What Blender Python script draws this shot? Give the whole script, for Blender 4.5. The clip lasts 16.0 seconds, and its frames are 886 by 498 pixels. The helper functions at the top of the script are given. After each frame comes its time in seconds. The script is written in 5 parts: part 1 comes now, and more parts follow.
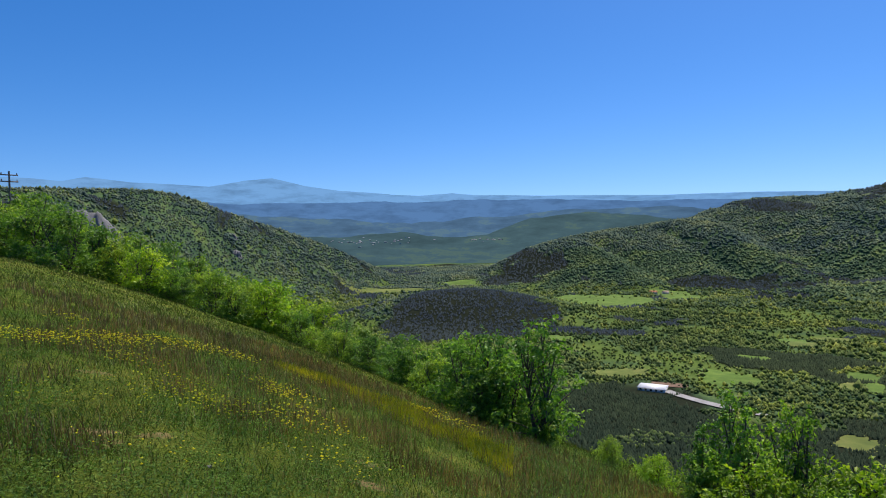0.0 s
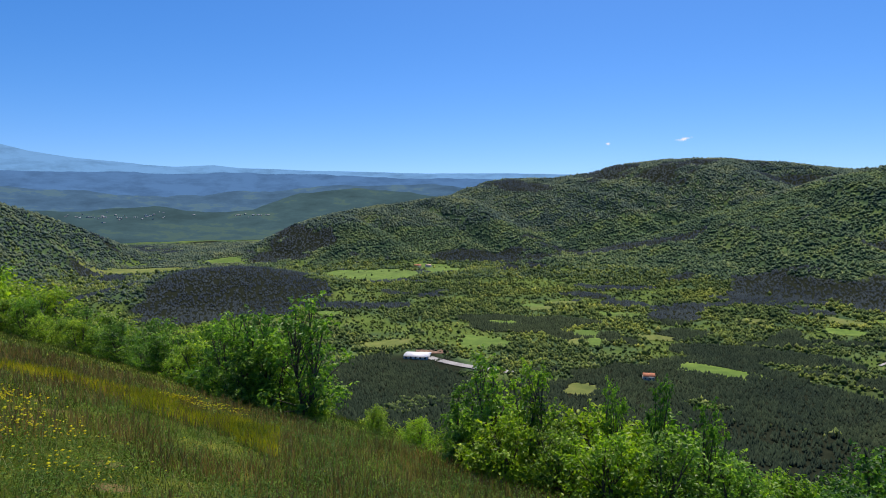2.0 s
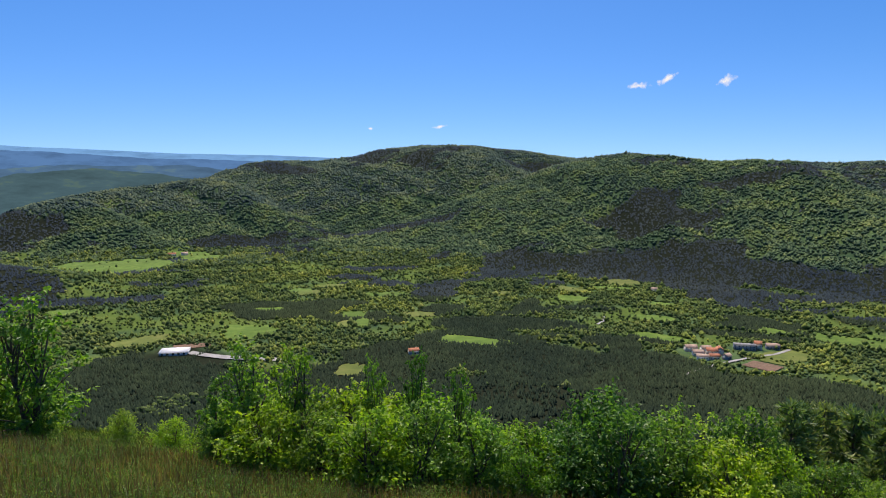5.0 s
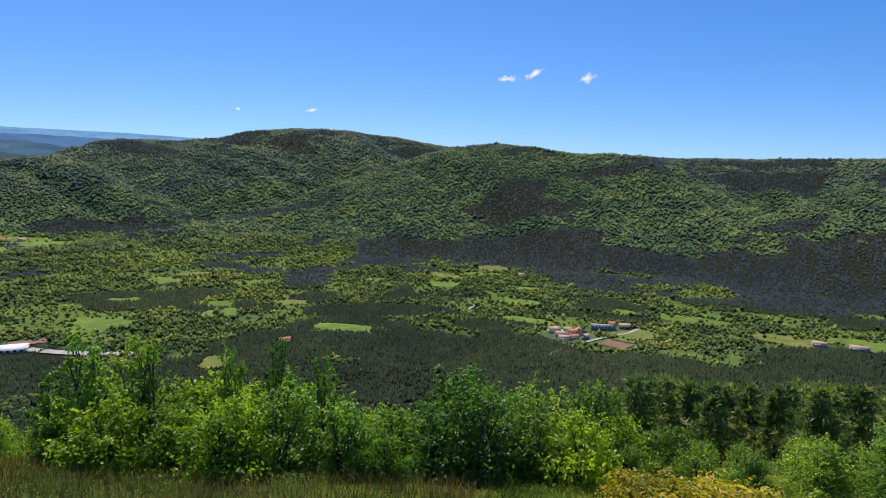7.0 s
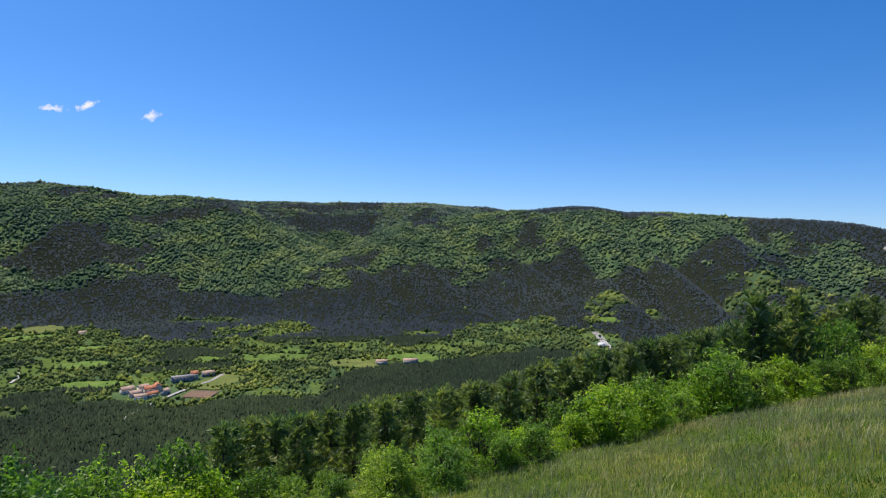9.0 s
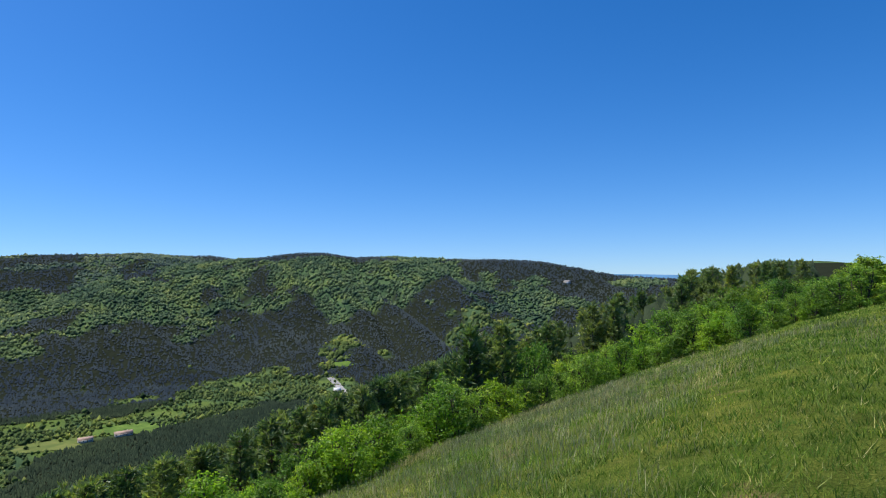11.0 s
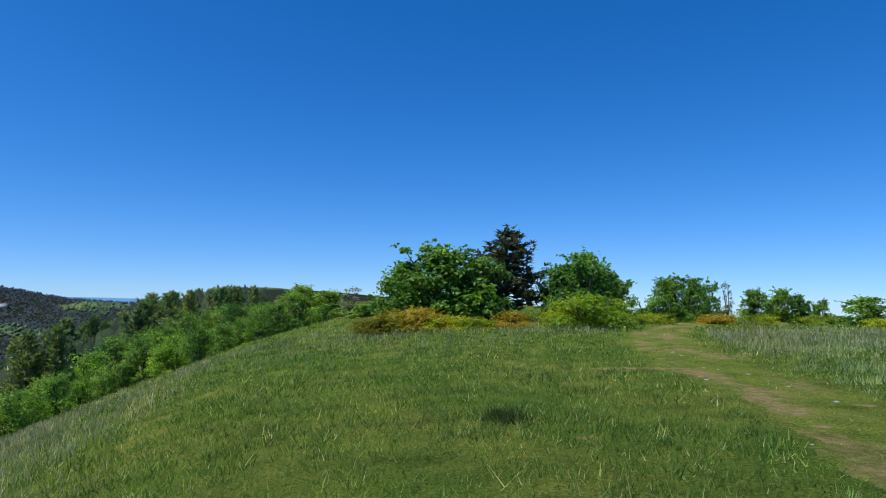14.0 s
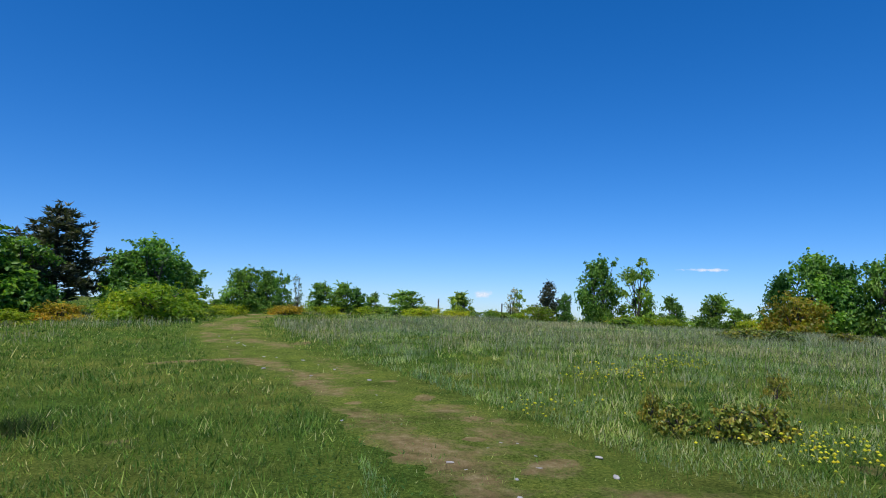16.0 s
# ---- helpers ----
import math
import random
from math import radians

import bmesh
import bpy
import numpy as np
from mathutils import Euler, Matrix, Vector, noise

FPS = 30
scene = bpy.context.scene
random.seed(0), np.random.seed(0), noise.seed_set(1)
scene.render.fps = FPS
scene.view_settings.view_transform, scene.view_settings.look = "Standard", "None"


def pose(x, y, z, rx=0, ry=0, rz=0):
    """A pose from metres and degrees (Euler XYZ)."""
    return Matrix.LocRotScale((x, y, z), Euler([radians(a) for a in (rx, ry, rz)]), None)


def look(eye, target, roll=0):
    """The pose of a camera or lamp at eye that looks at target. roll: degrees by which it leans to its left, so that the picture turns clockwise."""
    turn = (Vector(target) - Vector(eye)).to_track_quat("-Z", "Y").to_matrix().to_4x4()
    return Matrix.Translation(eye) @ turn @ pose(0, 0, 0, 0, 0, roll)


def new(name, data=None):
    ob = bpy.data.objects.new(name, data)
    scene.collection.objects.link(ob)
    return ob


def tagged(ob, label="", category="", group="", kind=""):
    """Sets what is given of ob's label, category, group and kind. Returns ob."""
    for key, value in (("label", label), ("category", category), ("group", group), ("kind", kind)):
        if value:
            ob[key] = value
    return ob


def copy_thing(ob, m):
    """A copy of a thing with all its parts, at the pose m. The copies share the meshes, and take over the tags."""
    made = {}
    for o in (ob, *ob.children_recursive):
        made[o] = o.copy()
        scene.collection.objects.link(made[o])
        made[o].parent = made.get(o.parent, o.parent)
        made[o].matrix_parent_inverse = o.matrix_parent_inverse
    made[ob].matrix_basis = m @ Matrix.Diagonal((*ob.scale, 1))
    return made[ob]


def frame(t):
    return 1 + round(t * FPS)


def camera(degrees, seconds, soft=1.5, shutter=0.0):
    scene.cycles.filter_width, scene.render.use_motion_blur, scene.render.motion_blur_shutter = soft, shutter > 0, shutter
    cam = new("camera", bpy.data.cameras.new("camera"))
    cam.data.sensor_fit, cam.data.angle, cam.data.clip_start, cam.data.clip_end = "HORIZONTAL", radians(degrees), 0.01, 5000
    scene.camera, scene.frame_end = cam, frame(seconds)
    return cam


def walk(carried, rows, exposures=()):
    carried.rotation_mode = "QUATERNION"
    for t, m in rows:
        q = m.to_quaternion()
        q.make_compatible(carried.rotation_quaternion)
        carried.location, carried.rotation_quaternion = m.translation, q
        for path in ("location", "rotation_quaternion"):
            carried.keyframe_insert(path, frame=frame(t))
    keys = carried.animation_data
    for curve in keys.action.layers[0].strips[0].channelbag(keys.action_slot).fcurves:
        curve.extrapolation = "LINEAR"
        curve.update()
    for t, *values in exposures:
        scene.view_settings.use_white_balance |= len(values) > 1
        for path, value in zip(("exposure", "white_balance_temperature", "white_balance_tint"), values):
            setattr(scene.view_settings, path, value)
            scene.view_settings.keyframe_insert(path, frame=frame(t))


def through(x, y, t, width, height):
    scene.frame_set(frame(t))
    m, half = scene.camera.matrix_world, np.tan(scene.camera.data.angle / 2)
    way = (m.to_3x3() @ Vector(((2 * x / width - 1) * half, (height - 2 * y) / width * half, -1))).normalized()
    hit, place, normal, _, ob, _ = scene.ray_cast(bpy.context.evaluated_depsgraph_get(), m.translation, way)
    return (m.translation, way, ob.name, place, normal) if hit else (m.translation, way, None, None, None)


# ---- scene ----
# Eye positions in metres, yaw, pitch and roll in degrees; a slow turn to the right on a hilltop.
cam = camera(71.09, 16.0, soft=1.0)
ROWS = [
    (0.0, 0.000, -0.000, 1.600, 0.080, -2.027, 1.153),
    (0.5, 0.014, 0.025, 1.596, -4.300, -2.480, 1.916),
    (1.0, 0.034, 0.037, 1.590, -10.271, -3.009, 2.292),
    (1.5, 0.052, 0.048, 1.583, -16.285, -3.847, 0.904),
    (2.0, 0.075, 0.040, 1.586, -20.996, -4.533, 0.347),
    (2.5, 0.093, 0.036, 1.590, -25.342, -4.939, -0.677),
    (3.0, 0.112, 0.022, 1.591, -29.190, -5.207, -0.352),
    (3.5, 0.131, 0.007, 1.596, -32.985, -5.492, -0.507),
    (4.0, 0.140, -0.019, 1.599, -36.566, -5.808, -0.359),
    (4.5, 0.152, -0.061, 1.598, -39.336, -6.008, -0.058),
    (4.7, 0.170, -0.071, 1.589, -40.527, -6.045, -0.037),
    (6.8, 0.359, -0.181, 1.499, -52.546, -7.110, -1.355),
    (7.0, 0.377, -0.191, 1.490, -53.850, -7.177, -1.504),
    (7.5, 0.415, -0.184, 1.491, -62.699, -6.652, 0.953),
    (8.0, 0.468, -0.195, 1.490, -73.621, -6.482, -0.168),
    (8.5, 0.538, -0.200, 1.484, -81.989, -4.665, 0.238),
    (9.0, 0.576, -0.192, 1.470, -91.581, -2.424, -1.037),
    (9.2, 0.582, -0.207, 1.459, -94.530, -1.935, -0.942),
    (11.3, 0.646, -0.361, 1.347, -119.218, 2.239, 1.441),
    (11.5, 0.652, -0.376, 1.336, -121.343, 2.392, 1.706),
    (12.0, 0.622, -0.436, 1.339, -127.501, 2.484, 1.805),
    (12.5, 0.557, -0.498, 1.337, -136.098, 2.559, 0.123),
    (13.0, 0.492, -0.610, 1.337, -147.629, 2.593, -0.119),
    (13.5, 0.406, -0.706, 1.357, -155.680, 2.630, -0.388),
    (14.0, 0.323, -0.792, 1.374, -162.567, 3.752, -0.256),
    (14.5, 0.250, -0.859, 1.356, -171.398, 4.044, -0.010),
    (15.0, 0.195, -0.924, 1.331, -181.729, 4.021, -0.091),
    (15.5, 0.119, -0.984, 1.330, -190.550, 3.401, -0.094),
    (16.0, 0.061, -0.990, 1.338, -199.881, 3.589, -1.426),
]
EXPOSURES = [(0.0, 0.25, 6900, 13), (4.5, 0.3, 7200, 15), (8.0, 0.3, 7150, 15), (9.0, 0.3, 6900, 13), (11.5, 0.28, 6500, 10), (13.5, 0.22, 6100, 10), (16.0, 0.13, 6050, 11)]
walk(cam, [(t, pose(x, y, z, 90 + pitch, roll, yaw)) for t, x, y, z, yaw, pitch, roll in ROWS], EXPOSURES)

# ---- sky and sun ----
SUN_AZ, SUN_EL = 38.0, 62.0
world = bpy.data.worlds.new("sky")
world.use_nodes = True
scene.world = world
wt = world.node_tree
sky = wt.nodes.new("ShaderNodeTexSky")
sky.sky_type = "NISHITA"
sky.sun_disc = False
sky.sun_elevation, sky.sun_rotation = radians(SUN_EL), radians(SUN_AZ)
sky.altitude, sky.air_density, sky.dust_density, sky.ozone_density = 1500, 1.0, 1.5, 5.0
tone = wt.nodes.new("ShaderNodeHueSaturation")
tone.inputs["Saturation"].default_value = 1.32
wt.links.new(sky.outputs["Color"], tone.inputs["Color"])
tint = wt.nodes.new("ShaderNodeMix")
tint.data_type, tint.blend_type = "RGBA", "MULTIPLY"
tint.inputs[0].default_value = 1.0
tint.inputs[7].default_value = (0.93, 0.96, 1.09, 1)
wt.links.new(tone.outputs["Color"], tint.inputs[6])
wt.links.new(tint.outputs[2], wt.nodes["Background"].inputs["Color"])
# the sky is read a little above the true bearing, which keeps the dusty rim below the hills
where = wt.nodes.new("ShaderNodeTexCoord")
lift = wt.nodes.new("ShaderNodeVectorMath")
lift.operation = "ADD"
lift.inputs[1].default_value = (0, 0, 0.054)
unit = wt.nodes.new("ShaderNodeVectorMath")
unit.operation = "NORMALIZE"
wt.links.new(where.outputs["Generated"], lift.inputs[0])
wt.links.new(lift.outputs["Vector"], unit.inputs[0])
wt.links.new(unit.outputs["Vector"], sky.inputs["Vector"])
wt.nodes["Background"].inputs["Strength"].default_value = 0.12

sun_data = bpy.data.lights.new("sun", "SUN")
sun_data.energy, sun_data.angle, sun_data.color = 4.2, radians(0.5), (1.0, 0.95, 0.87)
sun = new("sun", sun_data)
far_sun = Vector((math.sin(radians(SUN_AZ)) * math.cos(radians(SUN_EL)), math.cos(radians(SUN_AZ)) * math.cos(radians(SUN_EL)), math.sin(radians(SUN_EL))))
sun.matrix_world = look(far_sun * 300, (0, 0, 0))


# ---- materials ----
def material(name, rough=0.9):
    m = bpy.data.materials.new(name)
    m.use_nodes = True
    b = m.node_tree.nodes["Principled BSDF"]
    b.inputs["Roughness"].default_value = rough
    b.inputs["Specular IOR Level"].default_value = 0.25
    return m, m.node_tree, b


def node(tree, kind, **values):
    n = tree.nodes.new(kind)
    for key, value in values.items():
        n.inputs[key].default_value = value
    return n


def ramp(tree, fac, stops):
    r = tree.nodes.new("ShaderNodeValToRGB")
    e = r.color_ramp.elements
    while len(e) < len(stops):
        e.new(0.5)
    for el, (pos, col) in zip(e, stops):
        el.position, el.color = pos, (*col, 1)
    tree.links.new(fac, r.inputs["Fac"])
    return r.outputs["Color"]


def noise_fac(tree, scale, detail=4.0, rough=0.55, stretch=None, distortion=0.0):
    co = tree.nodes.new("ShaderNodeNewGeometry").outputs["Position"]
    if stretch:
        mp = tree.nodes.new("ShaderNodeMapping")
        mp.inputs["Scale"].default_value = stretch
        tree.links.new(co, mp.inputs["Vector"])
        co = mp.outputs["Vector"]
    n = node(tree, "ShaderNodeTexNoise", Scale=scale, Detail=detail, Roughness=rough, Distortion=distortion)
    tree.links.new(co, n.inputs["Vector"])
    return n.outputs["Fac"]


def mix(tree, fac, a, b, how="MIX"):
    m = tree.nodes.new("ShaderNodeMix")
    m.data_type, m.blend_type = "RGBA", how
    if isinstance(fac, bpy.types.NodeSocket):
        tree.links.new(fac, m.inputs[0])
    else:
        m.inputs[0].default_value = fac
    for value, index in ((a, 6), (b, 7)):
        if isinstance(value, bpy.types.NodeSocket):
            tree.links.new(value, m.inputs[index])
        else:
            m.inputs[index].default_value = (*value, 1) if len(value) == 3 else value
    return m.outputs[2]


def bump(tree, b, fac, strength, distance):
    n = node(tree, "ShaderNodeBump", Strength=strength, Distance=distance)
    tree.links.new(fac, n.inputs["Height"])
    tree.links.new(n.outputs["Normal"], b.inputs["Normal"])


def foliage(name, stops, glow=0.53, patch=0.6, rough=0.42, gloss=0.32, field=0.22):
    """Leaves: colour by leaf, drift over patches, some light let through."""
    m, t, b = material(name, rough)
    b.inputs["Specular IOR Level"].default_value = gloss
    g = t.nodes.new("ShaderNodeNewGeometry")
    col = ramp(t, g.outputs["Random Per Island"], stops)
    drift = ramp(t, noise_fac(t, patch, 4, 0.65), ((0.34, (0.42, 0.5, 0.48)), (0.5, (0.85, 0.88, 0.85)), (0.66, (1.4, 1.28, 1.15))))
    col = mix(t, 1.0, col, drift, "MULTIPLY")
    own = t.nodes.new("ShaderNodeObjectInfo").outputs["Random"]
    col = mix(t, 1.0, col, ramp(t, own, ((0.0, (0.62, 0.74, 0.78)), (0.5, (1.0, 1.0, 1.0)), (1.0, (1.28, 1.14, 0.96)))), "MULTIPLY")
    broad = ramp(t, noise_fac(t, field, 4, 0.6), ((0.36, (0.78, 0.9, 0.9)), (0.5, (1.0, 1.0, 1.0)), (0.64, (1.18, 1.06, 0.95))))
    col = mix(t, 1.0, col, broad, "MULTIPLY")
    t.links.new(col, b.inputs["Base Color"])
    tr = t.nodes.new("ShaderNodeBsdfTranslucent")
    warm = mix(t, 1.0, col, (1.25, 1.4, 0.5), "MULTIPLY")
    t.links.new(warm, tr.inputs["Color"])
    ms = t.nodes.new("ShaderNodeMixShader")
    ms.inputs["Fac"].default_value = glow
    t.links.new(b.outputs["BSDF"], ms.inputs[1])
    t.links.new(tr.outputs["BSDF"], ms.inputs[2])
    t.links.new(ms.outputs["Shader"], t.nodes["Material Output"].inputs["Surface"])
    return m


def forest(name, stops, grain=0.5, strength=0.8, through=0.5, warm=True):
    """Far crowns: colour by crown, broken up by leaf relief, drifting over groves and whole slopes."""
    m, t, b = material(name, 0.9)
    g = t.nodes.new("ShaderNodeNewGeometry")
    col = ramp(t, g.outputs["Random Per Island"], stops)
    leaf = noise_fac(t, grain, 3, 0.7)
    col = mix(t, 1.0, col, ramp(t, leaf, ((0.35, (0.8, 0.82, 0.8)), (0.65, (1.14, 1.12, 1.08)))), "MULTIPLY")
    col = mix(t, 1.0, col, ramp(t, noise_fac(t, 0.011, 6, 0.65, None, 0.6), ((0.34, (0.5, 0.6, 0.74)), (0.5, (0.9, 0.94, 0.98)), (0.64, (1.45, 1.3, 0.98))) if warm else ((0.34, (0.78, 0.82, 0.9)), (0.66, (1.15, 1.15, 1.08)))), "MULTIPLY")
    col = mix(t, 1.0, col, ramp(t, noise_fac(t, 0.04, 3, 0.6), ((0.36, (0.72, 0.77, 0.82)), (0.62, (1.24, 1.2, 1.12))) if warm else ((0.36, (0.9, 0.9, 0.92)), (0.62, (1.08, 1.08, 1.06)))), "MULTIPLY")
    col = mix(t, 1.0, col, ramp(t, noise_fac(t, 0.003, 3, 0.5), ((0.36, (0.8, 0.84, 0.92)), (0.64, (1.15, 1.1, 1.0)))), "MULTIPLY")
    t.links.new(col, b.inputs["Base Color"])
    # leaves of a crown mostly lie level, whatever its outline
    relief = node(t, "ShaderNodeBump", Strength=strength, Distance=1.2)
    t.links.new(leaf, relief.inputs["Height"])
    level = t.nodes.new("ShaderNodeMix")
    level.data_type = "VECTOR"
    level.inputs[0].default_value = 0.55
    level.inputs[5].default_value = (0, 0, 1)
    t.links.new(relief.outputs["Normal"], level.inputs[4])
    unit = t.nodes.new("ShaderNodeVectorMath")
    unit.operation = "NORMALIZE"
    t.links.new(level.outputs[1], unit.inputs[0])
    t.links.new(unit.outputs["Vector"], b.inputs["Normal"])
    b.inputs["Specular IOR Level"].default_value = 0.03
    tr = t.nodes.new("ShaderNodeBsdfTranslucent")
    t.links.new(col, tr.inputs["Color"])
    ms = t.nodes.new("ShaderNodeMixShader")
    ms.inputs["Fac"].default_value = through
    t.links.new(b.outputs["BSDF"], ms.inputs[1])
    t.links.new(tr.outputs["BSDF"], ms.inputs[2])
    t.links.new(ms.outputs["Shader"], t.nodes["Material Output"].inputs["Surface"])
    return m


def plain(name, stops, scale=2.0, rough=0.85, relief=0.02, detail=5.0, stretch=None):
    """A mottled hard surface: two scales of stain and a fine relief."""
    m, t, b = material(name, rough)
    fine = noise_fac(t, scale, detail, 0.6, stretch)
    col = mix(t, 1.0, ramp(t, fine, stops), ramp(t, noise_fac(t, scale * 0.13, 2), ((0.3, (0.8, 0.8, 0.8)), (0.7, (1.15, 1.15, 1.15)))), "MULTIPLY")
    t.links.new(col, b.inputs["Base Color"])
    bump(t, b, fine, 0.6, relief)
    return m


LEAF_SPRING = foliage("spring_leaf", ((0.0, (0.117, 0.217, 0.038)), (0.5, (0.212, 0.352, 0.059)), (1.0, (0.371, 0.492, 0.101))))
LEAF_DEEP = foliage("deep_leaf", ((0.0, (0.085, 0.176, 0.038)), (0.6, (0.146, 0.279, 0.059)), (1.0, (0.260, 0.404, 0.095))))
LEAF_MAPLE = foliage("maple_leaf", ((0.0, (0.076, 0.174, 0.034)), (0.6, (0.136, 0.281, 0.052)), (1.0, (0.254, 0.423, 0.088))))
LEAF_LIME = foliage("lime_leaf", ((0.0, (0.143, 0.270, 0.027)), (0.5, (0.239, 0.400, 0.040)), (1.0, (0.382, 0.520, 0.063))))
LEAF_GOLD = foliage("gold_leaf", ((0.0, (0.28, 0.27, 0.025)), (0.4, (0.46, 0.37, 0.035)), (0.75, (0.40, 0.23, 0.03)), (1.0, (0.20, 0.28, 0.04))))
LEAF_YELLOW = foliage("yellow_leaf", ((0.0, (0.22, 0.31, 0.030)), (0.4, (0.46, 0.44, 0.035)), (0.8, (0.68, 0.52, 0.040)), (1.0, (0.55, 0.31, 0.030))))
LEAF_OLIVE = foliage("olive_leaf", ((0.0, (0.20, 0.29, 0.018)), (0.5, (0.34, 0.42, 0.026)), (1.0, (0.52, 0.50, 0.04))))
LEAF_PALE = foliage("pale_blossom_leaf", ((0.0, (0.3, 0.3, 0.2)), (1.0, (0.5, 0.48, 0.36))))
NEEDLE = foliage("pine_needle", ((0.0, (0.119, 0.171, 0.078)), (0.7, (0.210, 0.280, 0.117)), (1.0, (0.364, 0.392, 0.182))), glow=0.45)
BROWN_NEEDLE = foliage("brown_needle", ((0.0, (0.066, 0.076, 0.048)), (0.7, (0.118, 0.125, 0.075)), (1.0, (0.200, 0.180, 0.110))), glow=0.25)
BARK = plain("bark", ((0.3, (0.045, 0.035, 0.028)), (0.7, (0.15, 0.12, 0.1))), 14, 0.95, 0.02)
FOREST_LEAF = forest("broadleaf_crowns", ((0.0, (0.090, 0.139, 0.056)), (0.4, (0.175, 0.246, 0.083)), (0.8, (0.259, 0.335, 0.106)), (1.0, (0.349, 0.400, 0.151))), through=0.55)
FOREST_PINE = forest("pine_crowns", ((0.0, (0.032, 0.052, 0.034)), (0.6, (0.046, 0.070, 0.043)), (1.0, (0.066, 0.092, 0.054))), 0.9, 0.4, 0.35, False)
# the next three base colours are bluer, with the haze of distance mixed in
FOREST_SLOPE_HAZE = forest("haze_tinted_hillside_crowns", ((0.0, (0.101, 0.164, 0.101)), (0.4, (0.141, 0.219, 0.123)), (0.8, (0.196, 0.277, 0.148)), (1.0, (0.246, 0.320, 0.176))), through=0.5)
FOREST_PINE_HAZE = forest("haze_tinted_pine_crowns", ((0.0, (0.053, 0.073, 0.097)), (0.6, (0.062, 0.085, 0.108)), (1.0, (0.077, 0.101, 0.120))), 0.3, 0.15, 0.45, False)
FOREST_FAR_HAZE = forest("haze_tinted_woods", ((0.0, (0.118, 0.173, 0.143)), (0.5, (0.163, 0.226, 0.170)), (1.0, (0.230, 0.296, 0.204))))

# ---- the lie of the land ----
# Downhill is towards 55 degrees right of the first view; the meadow is a slope that rounds over into a flat top.
FALL = radians(55)
FLOOR = -215.0


def lattice(x, y, seed):
    """Smooth value noise, -1 to 1."""
    xi, yi = np.floor(x), np.floor(y)
    fx, fy = x - xi, y - yi
    fx, fy = fx * fx * (3 - 2 * fx), fy * fy * (3 - 2 * fy)

    def h(a, b):
        v = np.sin(a * 127.1 + b * 311.7 + seed * 74.7) * 43758.5453
        return (v - np.floor(v)) * 2 - 1
    return (h(xi, yi) * (1 - fx) + h(xi + 1, yi) * fx) * (1 - fy) + (h(xi, yi + 1) * (1 - fx) + h(xi + 1, yi + 1) * fx) * fy


def fbm(x, y, size, seed, octaves=4):
    out, amp, total = 0.0, 1.0, 0.0
    for k in range(octaves):
        out = out + amp * lattice(x / size, y / size, seed + k)
        total, amp, size = total + amp, amp * 0.5, size * 0.5
    return out / total


def soft(v, w):
    return w * np.logaddexp(0, v / w)


def softmax2(a, b, w):
    return np.maximum(a, b) + w * np.log1p(np.exp(-np.abs(a - b) / w))


# Hills: bearing, how high the crest looks from the top (degrees), distance of the foot and of the crest.
HILL_FAR = ((-4, -4.9, 2350, 2500), (0, -4.5, 2300, 2520), (4, -3.7, 2250, 2550), (7.5, -2.05, 2150, 2650), (11.5, -0.95, 2050, 2750), (17.3, -0.12, 2000, 2850), (21.6, 0.45, 2000, 2950), (24.8, 1.65, 1980, 3250),
            (27, 1.9, 1950, 3350), (31, 1.92, 1950, 3350), (34.2, 2.4, 1950, 3300), (36.4, 3.0, 1950, 3300), (40.5, 3.42, 1950, 3250), (43, 3.47, 1950, 3250), (46, 3.3, 1900, 3250), (49.7, 2.9, 1850, 3250), (54.1, 2.25, 1800, 3250), (60, 1.2, 1700, 3200), (68, -1, 1700, 3200))
HILL_MID = ((28, -5.6, 1750, 1900), (35, -4.4, 1650, 2100), (40, -3.0, 1600, 2250), (43.3, -1.65, 1550, 2350), (47, -0.3, 1520, 2450), (50, 0.72, 1500, 2500), (51.5, 1.36, 1500, 2500), (54.6, 2.2, 1480, 2550),
            (59, 2.68, 1450, 2500), (62, 2.42, 1430, 2450), (64, 2.12, 1420, 2450), (65.5, 1.88, 1420, 2450), (69, 1.97, 1400, 2400), (72.3, 1.7, 1400, 2400), (74.7, 0.82, 1400, 2350), (76.1, -0.3, 1400, 2250), (80, -2.6, 1380, 1950), (83, -7, 1380, 1700))
HILL_BACK = ((58, 0.0, 2000, 3100), (66, 1.4, 1900, 3000), (72.1, 1.78, 1800, 2950), (75, 1.62, 1800, 2950), (80, 1.68, 1750, 2950), (87, 1.8, 1700, 2900), (92.4, 1.73, 1700, 2900), (95.5, 1.62, 1700, 2900), (104, 0.0, 1700, 2900))
HILL_NEAR = ((78, -8, 1330, 1600), (80.1, -3.55, 1330, 1800), (84, -1.6, 1320, 2000), (87.2, -0.1, 1300, 2100), (92.4, 0.77, 1280, 2200), (98.6, 1.35, 1240, 2200), (101, 1.6, 1200, 2200), (105.2, 1.88, 1180, 2150), (108, 1.36, 1160, 2120), (111.4, 1.32, 1150, 2100),
             (116, 1.12, 1100, 2050), (121, 0.92, 1050, 2050), (125, 0.65, 1050, 2020), (127, 0.3, 1050, 2000), (131.7, -0.66, 1050, 2000), (137, -1.08, 1050, 1950), (150, -2.5, 1050, 1900))
